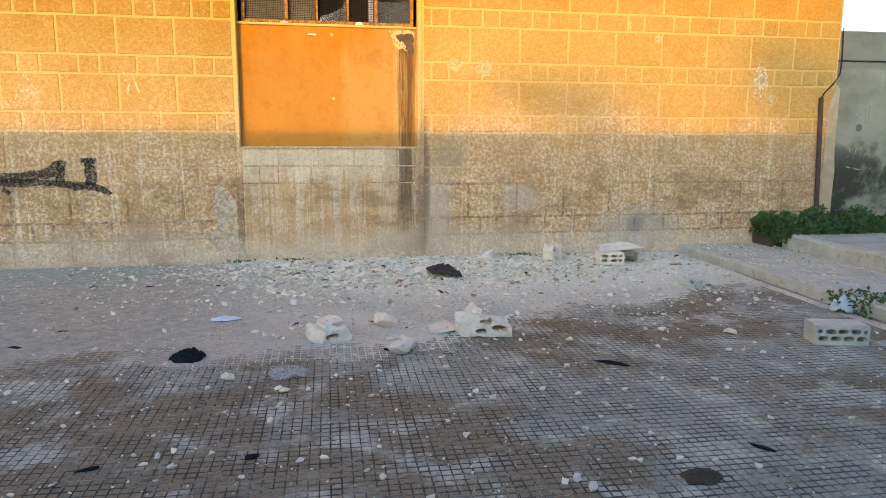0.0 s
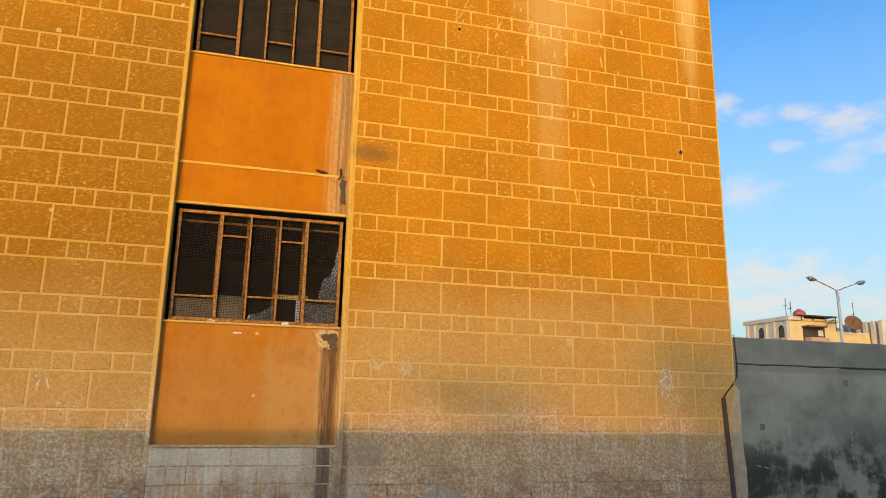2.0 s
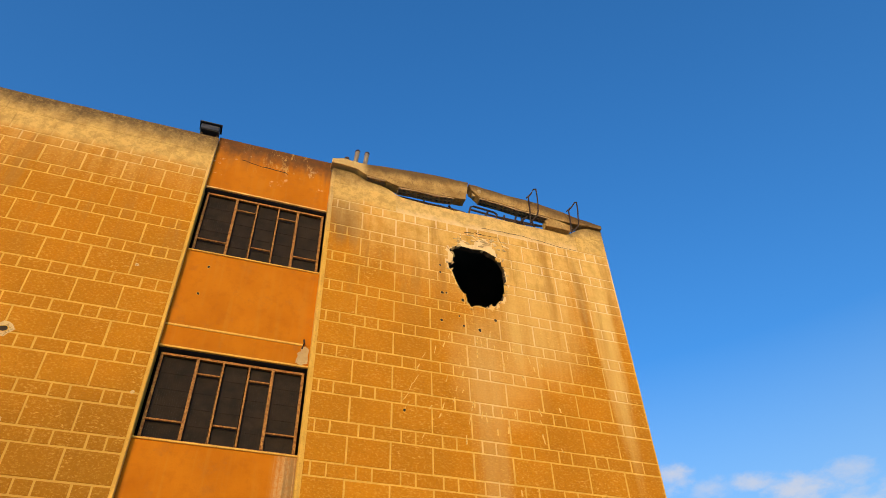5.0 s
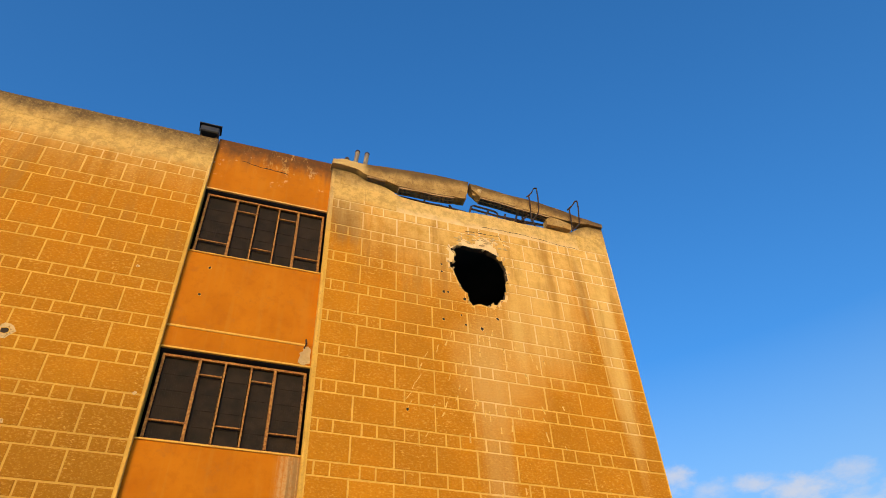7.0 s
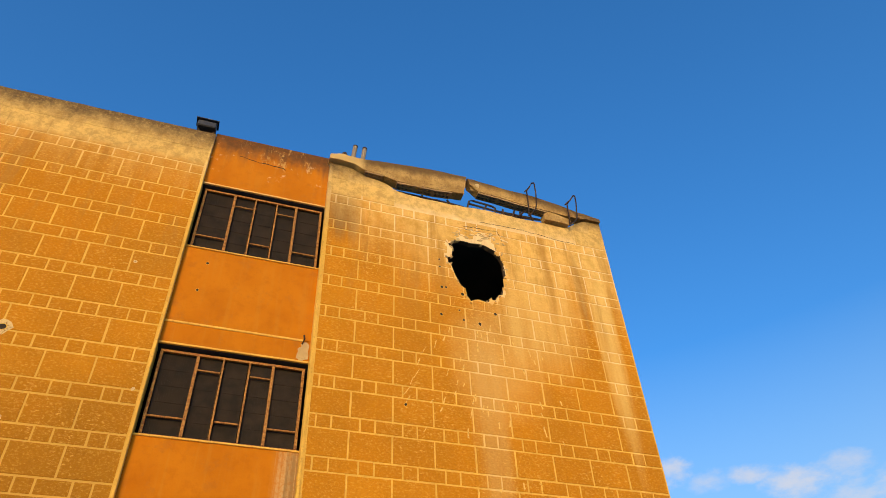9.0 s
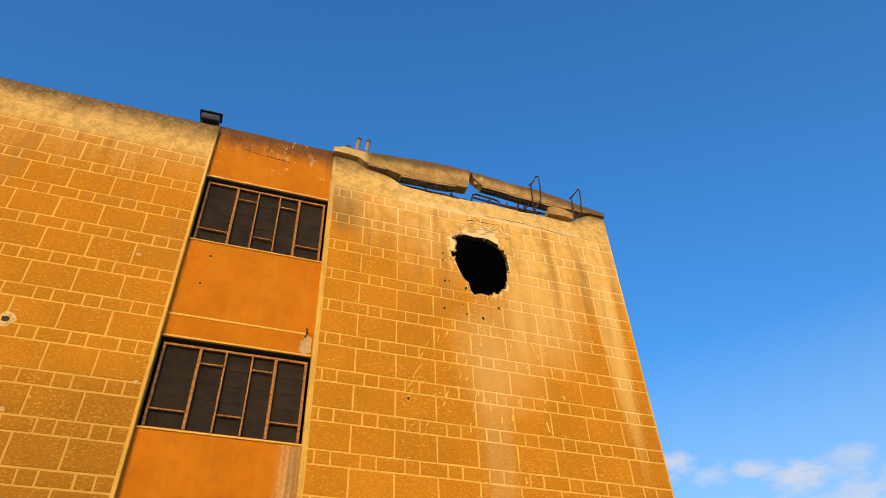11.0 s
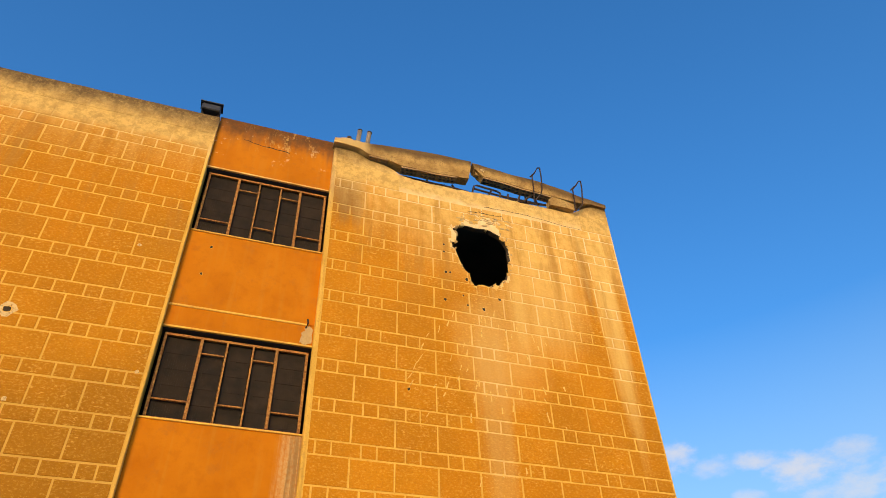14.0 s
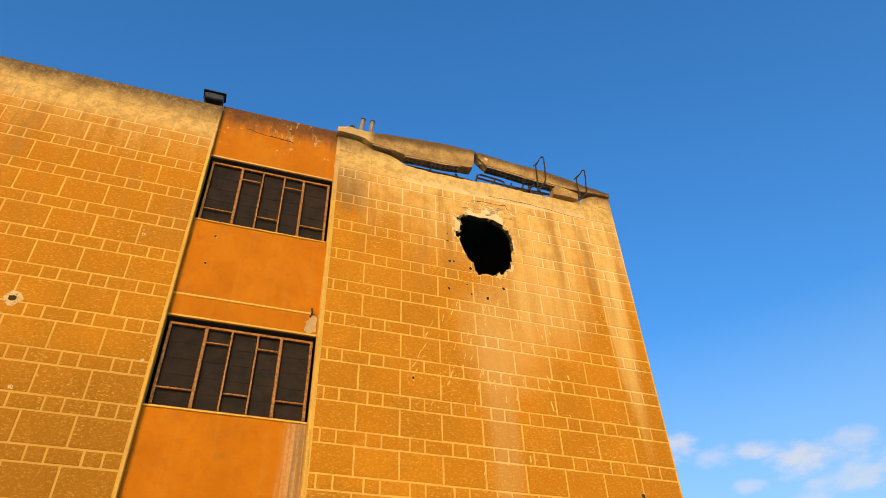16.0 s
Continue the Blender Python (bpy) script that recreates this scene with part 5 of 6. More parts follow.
# ---- the yard: fallen blocks and rubble ----
def hollow_block(name, label, m, w, h, d, holes, mat, seed, rough=0.004, group="", bite=0.0, top=()):
    """A hollow block with its slots running through, edges knocked about."""
    r = random.Random(seed)
    ring = [(-w / 2, 0), (w / 2, 0), (w / 2, h)] + ([(w / 2 - bite, h * 0.95), (w / 2 - bite * 1.4, h * 0.55), (-w / 2 + bite * 0.5, h * 0.8)] if bite else []) + [(-w / 2, h)]
    if top:
        ring = [(-w / 2, 0), (w / 2, 0)] + [(w * a, h * b) for a, b in top]
    bm = prism(rough_ring(ring, rough, 5, seed), -d / 2, d / 2, [slot(*s) for s in holes])
    s = Vector((seed, seed * 2.0, 0))
    if rough > 0.005:
        bmesh.ops.triangulate(bm, faces=bm.faces[:])
        bmesh.ops.subdivide_edges(bm, edges=bm.edges[:], cuts=2, use_grid_fill=True)
        for v in bm.verts:
            v.co += 0.013 * Vector((noise.noise(v.co * 7 + s), noise.noise(v.co * 7 + 2 * s), 0.5 * noise.noise(v.co * 7 + 3 * s)))
            v.co += 0.008 * Vector((noise.noise(v.co * 34 + s), noise.noise(v.co * 34 + 2 * s), noise.noise(v.co * 34 + 3 * s)))
            v.co.z = max(v.co.z, 0.0)
    for v in bm.verts:
        v.co += 0.5 * rough * Vector((noise.noise(v.co * 14 + s), noise.noise(v.co * 14 + 2 * s), noise.noise(v.co * 14 + 3 * s)))
        if bite and v.co.y > 0:
            v.co.y -= abs(v.co.x) * 0.25
    return thing(name, label, "concrete block", m, group, mesh=mesh_of(bm, mat, name))


whole = [(-0.165, 0.088, 0.035, 0.03), (-0.085, 0.088, 0.075, 0.034), (0.005, 0.088, 0.075, 0.034), (0.10, 0.088, 0.075, 0.034), (0.168, 0.088, 0.03, 0.028),
         (-0.14, 0.042, 0.075, 0.034), (-0.045, 0.042, 0.075, 0.034), (0.05, 0.042, 0.075, 0.034), (0.145, 0.042, 0.07, 0.034)]
hollow_block("hollow_block", "grey hollow concrete block with two rows of slots", pose(3.94, -4.035, 0.0, 0, 0, -14), 0.40, 0.155, 0.20, [(a, b * 1.19, c, d * 1.19) for a, b, c, d in whole], HOLLOW_GREY, 1, 0.003)
hollow_block("broken_block", "broken pale hollow block lying on the rubble", pose(3.47, -0.80, 0.03, 0, 0, -6), 0.30, 0.15, 0.2, [(-0.09, 0.105, 0.08, 0.035), (0.02, 0.105, 0.08, 0.035), (0.10, 0.105, 0.05, 0.03), (-0.09, 0.05, 0.08, 0.035), (0.02, 0.05, 0.08, 0.035), (0.10, 0.05, 0.05, 0.03)], HOLLOW, 2, 0.008)
thing("plaster_slab", "white plaster slab leaning over a broken block", "rubble", pose(3.70, -0.60, 0.195, 14, -5, 6), mesh=mesh_of(stone(rng, 0.24, 0.13, 0.030), HOLLOW, "plaster_slab"))
thing("stone_lump", "brown stone lump beside a broken block", "rubble", pose(3.73, -0.62, 0.09), mesh=mesh_of(stone(rng, 0.11, 0.09, 0.09), BOARD, "stone_lump"))
hollow_block("broken_block", "broken hollow block standing on end by the wall", pose(2.86, -0.44, 0.0, 0, 0, 28), 0.15, 0.23, 0.18, [(-0.035, 0.16, 0.04, 0.08), (-0.035, 0.06, 0.04, 0.06), (0.035, 0.15, 0.035, 0.07)], HOLLOW, 3, 0.008, bite=0.03)
hollow_block("broken_block", "small broken hollow block piece on the paving", pose(3.86, -2.04, 0.0, 0, 0, 12), 0.19, 0.10, 0.12, [(-0.045, 0.062, 0.055, 0.034), (0.035, 0.062, 0.05, 0.034), (0.0, 0.022, 0.05, 0.022)], HOLLOW_GREY, 4, 0.008, bite=0.03)


def cloven_block(label, m, w, h, d, holes, cuts, mat, seed):
    """A hollow block split along rough flat breaks: cuts are (point, outward direction)."""
    bm = prism([(-w / 2, 0), (w / 2, 0), (w / 2, h), (-w / 2, h)], -d / 2, d / 2, [slot(*q) for q in holes])
    for at, out in cuts:
        made = bmesh.ops.bisect_plane(bm, geom=bm.verts[:] + bm.edges[:] + bm.faces[:], dist=1e-5, plane_co=at, plane_no=out, clear_outer=True)
        rim = [e for e in made["geom_cut"] if isinstance(e, bmesh.types.BMEdge)]
        bmesh.ops.triangle_fill(bm, use_beauty=True, use_dissolve=False, edges=rim, normal=out)
    bmesh.ops.triangulate(bm, faces=bm.faces[:])
    for _ in range(2):
        bmesh.ops.subdivide_edges(bm, edges=[e for e in bm.edges if e.calc_length() > 0.03], cuts=1)
        bmesh.ops.triangulate(bm, faces=bm.faces[:])
    bmesh.ops.recalc_face_normals(bm, faces=bm.faces[:])
    q = Vector((seed, 2.0 * seed, 0))
    for v in bm.verts:
        v.co += 0.012 * Vector((noise.noise(v.co * 16 + q), noise.noise(v.co * 16 + 2 * q), noise.noise(v.co * 16 + 3 * q)))
        v.co += 0.006 * Vector((noise.noise(v.co * 45 + q), noise.noise(v.co * 45 + 2 * q), noise.noise(v.co * 45 + 3 * q)))
        v.co.z = max(v.co.z, 0.0)
    return thing("broken_block", label, "concrete block", m, mesh=mesh_of(bm, mat, "broken_block"))


cloven_block("large broken white block with open slots", pose(1.28, -3.38, 0.0, 0, 0, -10), 0.44, 0.19, 0.22, [(-0.02, 0.048, 0.085, 0.04), (0.13, 0.070, 0.13, 0.040), (0.02, 0.125, 0.10, 0.036)],
             [((0.10, 0, 0.13), (0.35, -0.15, 1)), ((0.20, 0, 0.12), (1, 0.1, 0.25)), ((-0.205, 0, 0), (-1, -0.35, -0.25)), ((-0.10, -0.10, 0.06), (-0.3, -1, 0.25)), ((0, 0, 0.16), (0.05, 0.4, 1))], HOLLOW, 5)
cloven_block("broken white block lying on its side", pose(0.06, -3.33, 0.0, 0, 0, 16), 0.30, 0.19, 0.24, [(-0.01, 0.045, 0.11, 0.045), (-0.085, 0.125, 0.06, 0.045), (0.06, 0.13, 0.10, 0.04)],
             [((0.11, 0, 0.06), (1, 0.25, 0.35)), ((-0.13, 0, 0.08), (-1, -0.5, 0.25)), ((0.0, -0.08, 0.13), (-0.1, -0.8, 0.75)), ((0, 0, 0.155), (-0.25, 0.1, 1))], HOLLOW, 6)
thing("stone_chip", "upright splinter leaning on a broken white block", "rubble", pose(1.24, -3.34, 0.15, 0, 12, 20), mesh=mesh_of(stone(rng, 0.03, 0.02, 0.055), HOLLOW, "stone_chip"))
for x, y, sx, sy, sz, rz in ((0.56, -3.08, 0.11, 0.07, 0.075, 20), (0.92, -3.30, 0.13, 0.08, 0.06, -15), (0.60, -3.80, 0.085, 0.06, 0.055, 40), (1.20, -3.20, 0.06, 0.04, 0.10, 0), (0.33, -0.55, 0.17, 0.10, 0.10, 15), (0.20, -0.9, 0.14, 0.09, 0.05, -20),
                             (0.62, -0.72, 0.13, 0.09, 0.05, 60), (0.05, -0.35, 0.10, 0.07, 0.06, 5), (2.1, -0.22, 0.14, 0.06, 0.08, 10), (1.55, -0.45, 0.10, 0.07, 0.04, -30), (1.05, -1.0, 0.11, 0.08, 0.04, 45), (0.50, -1.25, 0.10, 0.07, 0.035, 80),
                             (-0.45, -0.45, 0.08, 0.05, 0.04, 0), (2.35, -0.7, 0.08, 0.05, 0.035, 20), (1.9, -1.0, 0.07, 0.05, 0.03, 50), (4.28, -0.95, 0.08, 0.05, 0.03, 15), (4.55, -1.6, 0.06, 0.05, 0.03, 70), (0.62, -3.45, 0.08, 0.05, 0.025, 5)):
    lean = 8
    if y > -1.5:
        sz, lean = sz * 0.5, 24
    thing("rubble_chunk", "pale broken plaster chunk on the dusty ground", "rubble", pose(x, y, sz * 0.62 + 0.02 * (lean > 8), rng.uniform(-lean, lean), rng.uniform(-lean, lean), rz), group="rubble chunks", mesh=mesh_of(stone(rng, sx, sy, sz), HOLLOW, "rubble_chunk"))
for k in range(170):
    x, y = rng.gauss(0.75, 0.55), -0.12 - abs(rng.gauss(0.35, 0.45))
    a = rng.uniform(0.025, 0.085)
    thing("plaster_shard", "flat broken plaster shard in the rubble heap", "rubble", pose(x, y, 0.035, rng.uniform(-22, 22), rng.uniform(-22, 22), rng.uniform(0, 180)), group="plaster shards",
          mesh=mesh_of(stone(rng, a, a * rng.uniform(0.45, 0.9), rng.uniform(0.012, 0.024), 2), rng.choice((HOLLOW, HOLLOW, HOLLOW_GREY)), "plaster_shard"))
for x, y, s in ((-0.608, -4.156, 0.045), (-0.227, -4.45, 0.035), (-0.083, -4.425, 0.022), (-0.278, -4.874, 0.028), (-0.111, -5.394, 0.022), (2.742, -3.537, 0.04), (3.248, -3.7, 0.045), (1.659, -4.277, 0.035), (1.499, -5.65, 0.022), (1.162, -5.783, 0.028),
                (1.204, -5.885, 0.03), (0.30, -4.6, 0.02), (0.95, -4.62, 0.024), (1.05, -4.45, 0.02), (1.02, -4.75, 0.026), (2.05, -4.05, 0.026), (2.5, -3.95, 0.022), (2.2, -4.6, 0.02), (3.2, -4.2, 0.026), (0.1, -4.2, 0.02), (2.5, -5.3, 0.02), (1.9, -3.7, 0.03), (3.0, -3.1, 0.025)):
    thing("stone_chip", "small white stone chip on the grooved paving", "rubble", pose(x, y, s * 0.4, 0, 0, rng.uniform(0, 180)), group="stone chips", mesh=mesh_of(stone(rng, s, s * 0.75, s * 0.55, 1), HOLLOW, "stone_chip"))


def cloth(name, label, m, w, d, h, mat, seed):
    """A crumpled heap of cloth."""
    bm = bmesh.new()
    bmesh.ops.create_grid(bm, x_segments=36, y_segments=26, size=1.0)
    s = Vector((seed, seed * 3.1, 0))
    for v in bm.verts:
        q = v.co.copy()
        ang = math.atan2(q.y, q.x)
        r = min(1.0, q.length) * (1 + 0.25 * noise.noise(Vector((math.cos(ang) * 1.5, math.sin(ang) * 1.5, seed))))
        fold = 0.45 + 0.55 * abs(noise.noise(q * 3.0 + s)) + 0.3 * noise.noise(q * 7 + s)
        v.co = (w * r * math.cos(ang), d * r * math.sin(ang), max(0.004, h * fold * (1 - r ** 3) + 0.006 * noise.noise(q * 11 + s) + 0.006))
    ob = thing(name, label, "cloth", m, mesh=mesh_of(bm, mat, name))
    mod = ob.modifiers.new("thick", "SOLIDIFY")
    mod.thickness = 0.004
    return ob


cloth("black_cloth", "crumpled black cloth on the grooved paving", pose(-0.93, -3.66, 0.0, 0, 0, 12), 0.13, 0.10, 0.085, BLACK_CLOTH, 3)
cloth("dark_sack", "torn dark sacking draped over the rubble", pose(1.34, -1.25, 0.05, -12, 8, -15), 0.22, 0.16, 0.13, BROWN_CLOTH, 8)
cloth("paper_sheet", "crumpled pale blue paper on the dusty ground", pose(-0.79, -2.68, 0.012, 0, 0, 8), 0.13, 0.05, 0.03, PAPER, 5)
cloth("plastic_bag", "crumpled whitish plastic bag by the kerb", pose(4.72, -3.18, 0.01, 0, 0, 20), 0.15, 0.11, 0.15, BAG, 6)
cloth("plastic_sheet", "thin clouded plastic sheet on the paving", pose(-0.22, -4.10, 0.004, 0, 0, 5), 0.13, 0.15, 0.03, PLASTIC, 9)
cloth("mud_clod", "flattened dark brown mud clod on the paving", pose(1.75, -5.86, 0.0, 0, 0, 10), 0.10, 0.07, 0.035, SOIL, 12)
for x, y, rz, s in ((-0.347, -5.325, 25, 0.045), (-1.096, -5.323, 12, 0.04), (-2.021, -2.832, 5, 0.06), (-2.554, -1.854, -10, 0.07), (-2.231, -3.217, -20, 0.07), (2.217, -5.643, -55, 0.06), (2.0, -4.25, -35, 0.09), (-1.0, -1.3, 10, 0.06), (-2.3, -1.2, 0, 0.05), (-1.7, -1.25, 0, 0.06), (0.5, -3.7, 10, 0.04), (-0.2, -2.9, 60, 0.05)):
    thing("charred_scrap", "thin charred scrap lying on the ground", "scrap", pose(x, y, 0.008, 0, 0, rz), group="charred scraps", mesh=mesh_of(stone(rng, s, s * 0.28, 0.010, 2, 0.5), BLACK_CLOTH, "charred_scrap"))


# ---- loose plaster dust, gravel and shards ----
def thickness(x, y):
    """Depth of the dust over the tile tops; below zero the tiles show."""
    n = noise.noise(Vector((x * 0.8, y * 0.8, 2))) + 0.5 * noise.noise(Vector((x * 2.6, y * 2.6, 5))) + 0.25 * noise.noise(Vector((x * 8, y * 8, 1)))
    front = -3.55 if x < 0.6 else float(np.interp(x, (0.6, 1.6, 2.6, 4.8), (-3.55, -3.2, -2.5, -2.0)))
    fill = 0.006 * max(0.0, noise.noise(Vector((x * 0.9 + 3, y * 1.1, 7))) + 0.35 * noise.noise(Vector((x * 3, y * 3, 9))))
    return 0.010 * min(1.0, max(-0.95, (y - front) * 1.3)) + fill + 0.0045 * n + 0.0035 * noise.noise(Vector((x * 15, y * 15, 4))) + (0.03 * math.exp(-((x - 1.1) / 1.3) ** 2 - ((y + 0.75) / 0.7) ** 2))


xs, ys = np.arange(-7.0, 4.79, 0.045), np.arange(-7.0, 0.0, 0.045)
verts = [(float(x), float(y), thickness(x, y) - 0.001 + 0.002 * noise.noise(Vector((x * 30, y * 30, 0)))) for y in ys for x in xs]
nx = len(xs)
faces = [(j * nx + i, j * nx + i + 1, (j + 1) * nx + i + 1, (j + 1) * nx + i) for j in range(len(ys) - 1) for i in range(nx - 1)]
faces = [f for f in faces if max(verts[k][2] for k in f) > -0.012]
me = bpy.data.meshes.new("plaster_dust")
me.from_pydata(verts, [], faces)
me.materials.append(DUST)
thing("plaster_dust", "pale plaster dust lying over the paving", "dust", kind="stuff", mesh=me)


def scatter(name, label, places, mats, flat=0.32, seed=4, category="rubble"):
    """Many small broken bits, joined into one object: places are (x, y, z, size)."""
    r = random.Random(seed)
    shapes = []
    for k in range(10):
        bm = stone(r, 1.0, r.uniform(0.6, 1.0), r.uniform(0.45, 0.9) * flat * 1.9, 1, 0.6)
        shapes.append((np.array([v.co for v in bm.verts]), [[v.index for v in f.verts] for f in bm.faces]))
        bm.free()
    verts, faces, start = [], [], 0
    for x, y, z, s in places:
        v, f = r.choice(shapes)
        m = np.array(Euler((r.uniform(-0.4, 0.4), r.uniform(-0.4, 0.4), r.uniform(0, 6.3))).to_matrix())
        verts.append(v @ m.T * s + (x, y, z + s * 0.2))
        faces += [[i + start for i in q] for q in f]
        start += len(v)
    me = bpy.data.meshes.new(name)
    me.from_pydata(np.concatenate(verts).tolist(), [], faces)
    me.materials.append(mats)
    return thing(name, label, category, kind="stuff", mesh=me)


def gravel_tone():
    n = Nodes("plaster_and_stone_bits", 0.93)
    tone = n.mix(n.span(n.island(), 0.0, 0.55), (0.88, 0.79, 0.62), (0.66, 0.58, 0.45))
    tone = n.mix(n.span(n.island(), 0.88, 0.93), tone, (0.36, 0.25, 0.17))
    tone = n.mix(n.span(n.island(), 0.982, 0.985), tone, (0.06, 0.05, 0.045))
    n.bump(n.noise(80, 4, 0.7), 0.004, 0.7)
    return n.done(tone)


GRAVEL = gravel_tone()
r5 = random.Random(5)
spots = []
for k in range(34000):
    x, y = (r5.gauss(1.0, 1.0), -abs(r5.gauss(0.1, 0.75))) if k % 3 else (r5.gauss(1.4, 1.7), -abs(r5.gauss(0.1, 1.3)))
    if -6 < x < 4.75 and y > -4.2:
        spots.append((x, y, max(thickness(x, y), 0.0), min(0.036, 0.0042 * r5.paretovariate(1.5))))
for k in range(3600):
    x, y = r5.gauss(3.2, 1.0), -abs(r5.gauss(0.2, 1.0))
    if x < 4.75:
        spots.append((x, y, max(thickness(x, y), 0.0), min(0.032, 0.004 * r5.paretovariate(1.5))))
for k in range(5200):
    x, y = r5.uniform(-6, 4.75), r5.uniform(-6.5, -0.05)
    spots.append((x, y, max(thickness(x, y), 0.0), min(0.025, 0.0045 * r5.paretovariate(1.8))))
for k in range(1700):
    spots.append((r5.uniform(4.8, 6.0), -abs(r5.gauss(0, 1.4)), 0.115, min(0.022, 0.003 * r5.paretovariate(1.6))))
scatter("plaster_gravel", "scattered pale plaster shards and grit", [s for s in spots if s[1] < -0.02], GRAVEL)


# ---- weeds ----
def leaves(name, label, places, size, mat, seed, category="weeds", parent=None):
    r = np.random.RandomState(seed)
    n = len(places)
    c = np.array(places)
    d = r.normal(size=(n, 3)) * (1, 1, 0.6) + (0, 0, 0.35)
    d /= np.linalg.norm(d, axis=1)[:, None]
    e = np.cross(d, r.normal(size=(n, 3)))
    e /= np.linalg.norm(e, axis=1)[:, None]
    f = np.cross(d, e)
    s = size * r.uniform(0.6, 1.3, (n, 1))
    v = np.stack([c, c + d * s * 0.5 + e * s * 0.32 + f * s * 0.06, c + d * s - f * s * 0.1, c + d * s * 0.5 - e * s * 0.32 + f * s * 0.06], 1).reshape(-1, 3)
    faces = [(4 * k, 4 * k + 1, 4 * k + 2) for k in range(n)] + [(4 * k, 4 * k + 2, 4 * k + 3) for k in range(n)]
    me = bpy.data.meshes.new(name)
    me.from_pydata(v.tolist(), [], faces)
    me.materials.append(mat)
    if parent:
        return part(name, me, None, parent)
    return thing(name, label, category, kind="stuff", mesh=me)


r6 = random.Random(6)
weeds = []
for k in range(22000):
    x = 5.85 + 7 * r6.random() ** 1.3
    y = r6.uniform(-0.62, -0.03)
    h = 0.20 + 0.16 * (0.6 + noise.noise(Vector((x * 2.2, y * 2.2, 0)))) + 0.12 * noise.noise(Vector((x * 6, y * 6, 3)))
    h *= 1 - 0.5 * max(0, -(y + 0.40)) / 0.22
    weeds.append((x, y, 0.20 + max(0.03, h) * r6.random() ** 0.6))
leaves("weeds", "low green weeds growing along the boundary wall", weeds, 0.055, LEAF, 1)
tuft = [(4.72 + 0.45 * r6.random() + 0.05 * r6.gauss(0, 1), -3.5 + 0.55 * r6.random(), 0.0 + 0.13 * r6.random()) for k in range(900)]
leaves("kerb_grass", "short green grass tuft at the kerb", tuft, 0.045, LEAF, 2)
for k, (x, y) in enumerate(((-0.30, -0.06), (2.55, -0.08), (-0.95, -0.05))):
    z = 0.0 if x < 4.8 else 0.11
    leaves("wall_weed", "tiny green weed at the foot of the wall", [(x + 0.09 * r6.gauss(0, 1), y + 0.03 * r6.gauss(0, 1), z + 0.05 * r6.random()) for j in range(110)], 0.03, LEAF, 10 + k)


# ---- distance: houses behind the boundary wall, street lamp ----
def arch_ring(a, b, z0, z1):
    """An opening with a round head, as a ring of points."""
    mid, r = (a + b) / 2, (b - a) / 2
    return [(a, z0), (b, z0), (b, z1 - r)] + [(mid + r * math.cos(k), z1 - r + r * math.sin(k)) for k in (0.5, 1.0, 1.57, 2.1, 2.6)] + [(a, z1 - r)]


def side_facing(x, y):
    """Turns what is built in the facade's plane to face the west, with its zero at (x, y)."""
    return pose(x, y, 0, 0, 0, 90)


HX, HY, HZ = 62.4, 60.0, 12.05   # nearest corner of the house and its wall height
house = thing("distant_house", "distant yellow and beige house with arched windows and a roof terrace", "house")
part("wall", boxed(HX + 0.002, 69.2, HY, 67.3, -0.02, HZ), FAR_WALL, house)
part("side_wall", boxed(HX - 0.12, HX, HY - 0.05, 67.35, -0.02, HZ), FAR_PALE, house, "beige rendered side wall")
part("roof", boxed(HX - 0.45, 64.2, HY - 0.35, 67.7, HZ, HZ + 0.5, bevel=0.04), FAR_PALE, house, "pale roof cornice")
part("roof", boxed(64.22, 69.5, HY - 0.2, 67.7, HZ, HZ + 0.3, bevel=0.04), FAR_WALL, house)
for y0, y1 in ((0.75, 1.75), (4.2, 5.15)):
    w = part("window", prism(arch_ring(y0, y1, 9.7, 11.55), 0.121, 0.16), FAR_DARK, house, "dark arched window")
    w.matrix_local = side_facing(HX, HY)
    part("frame", prism(arch_ring(y0 - 0.16, y1 + 0.16, 9.65, 11.75), 0.118, 0.20, [arch_ring(y0, y1, 9.72, 11.55)]), FAR_PALE, w)
for y in (0.1, 2.25, 3.6, 5.7, 7.0):
    q = part("pilaster", boxed(y, y + 0.32, 0.12, 0.34, 0.0, HZ), FAR_PALE, house)
    q.matrix_local = side_facing(HX, HY)
q = part("balcony", boxed(0.3, 2.4, 0.345, 1.0, 9.2, 9.95), FAR_PINK, house, "faded pink balcony front")
q.matrix_local = side_facing(HX, HY)
# the loggia is a flat panel, its shade painted dark
part("recess", boxed(64.2, 67.4, HY - 0.04, HY + 0.02, 9.6, 11.35), FAR_DARK, house, "flat dark panel for the loggia's shade")
part("balcony", boxed(64.4, 67.1, HY - 1.0, HY - 0.05, 9.0, 10.05), FAR_PINK, house, "faded pink balcony front")
part("awning", boxed(64.0, 66.8, HY - 1.2, HY - 0.05, 11.25, 11.42), FAR_RUST, house, "rusty sheet awning")
part("window", boxed(66.4, 67.1, HY - 0.09, HY - 0.045, 10.3, 11.0), FAR_PALE, house, "pale shutter in the loggia")
part("terrace_roof", boxed(63.2, 68.6, HY - 0.9, HY + 3.0, 12.55, 12.68), FAR_DARK, house, "dark sheet roof over the terrace")
for x in (63.4, 65.1, 66.9, 68.4):
    part("post", tube([(x, HY - 0.8, 11.0 if x > 68 else 12.0), (x, HY - 0.8, 12.56)], 0.06, 6), FAR_DARK, house)
for z in (11.85, 12.2):
    part("rail", tube([(66.9, HY - 0.8, z), (68.4, HY - 0.8, z)], 0.045, 5), FAR_DARK, house)
part("brace", tube([(66.9, HY - 0.8, 11.5), (68.4, HY - 0.8, 12.5)], 0.045, 5), FAR_DARK, house)
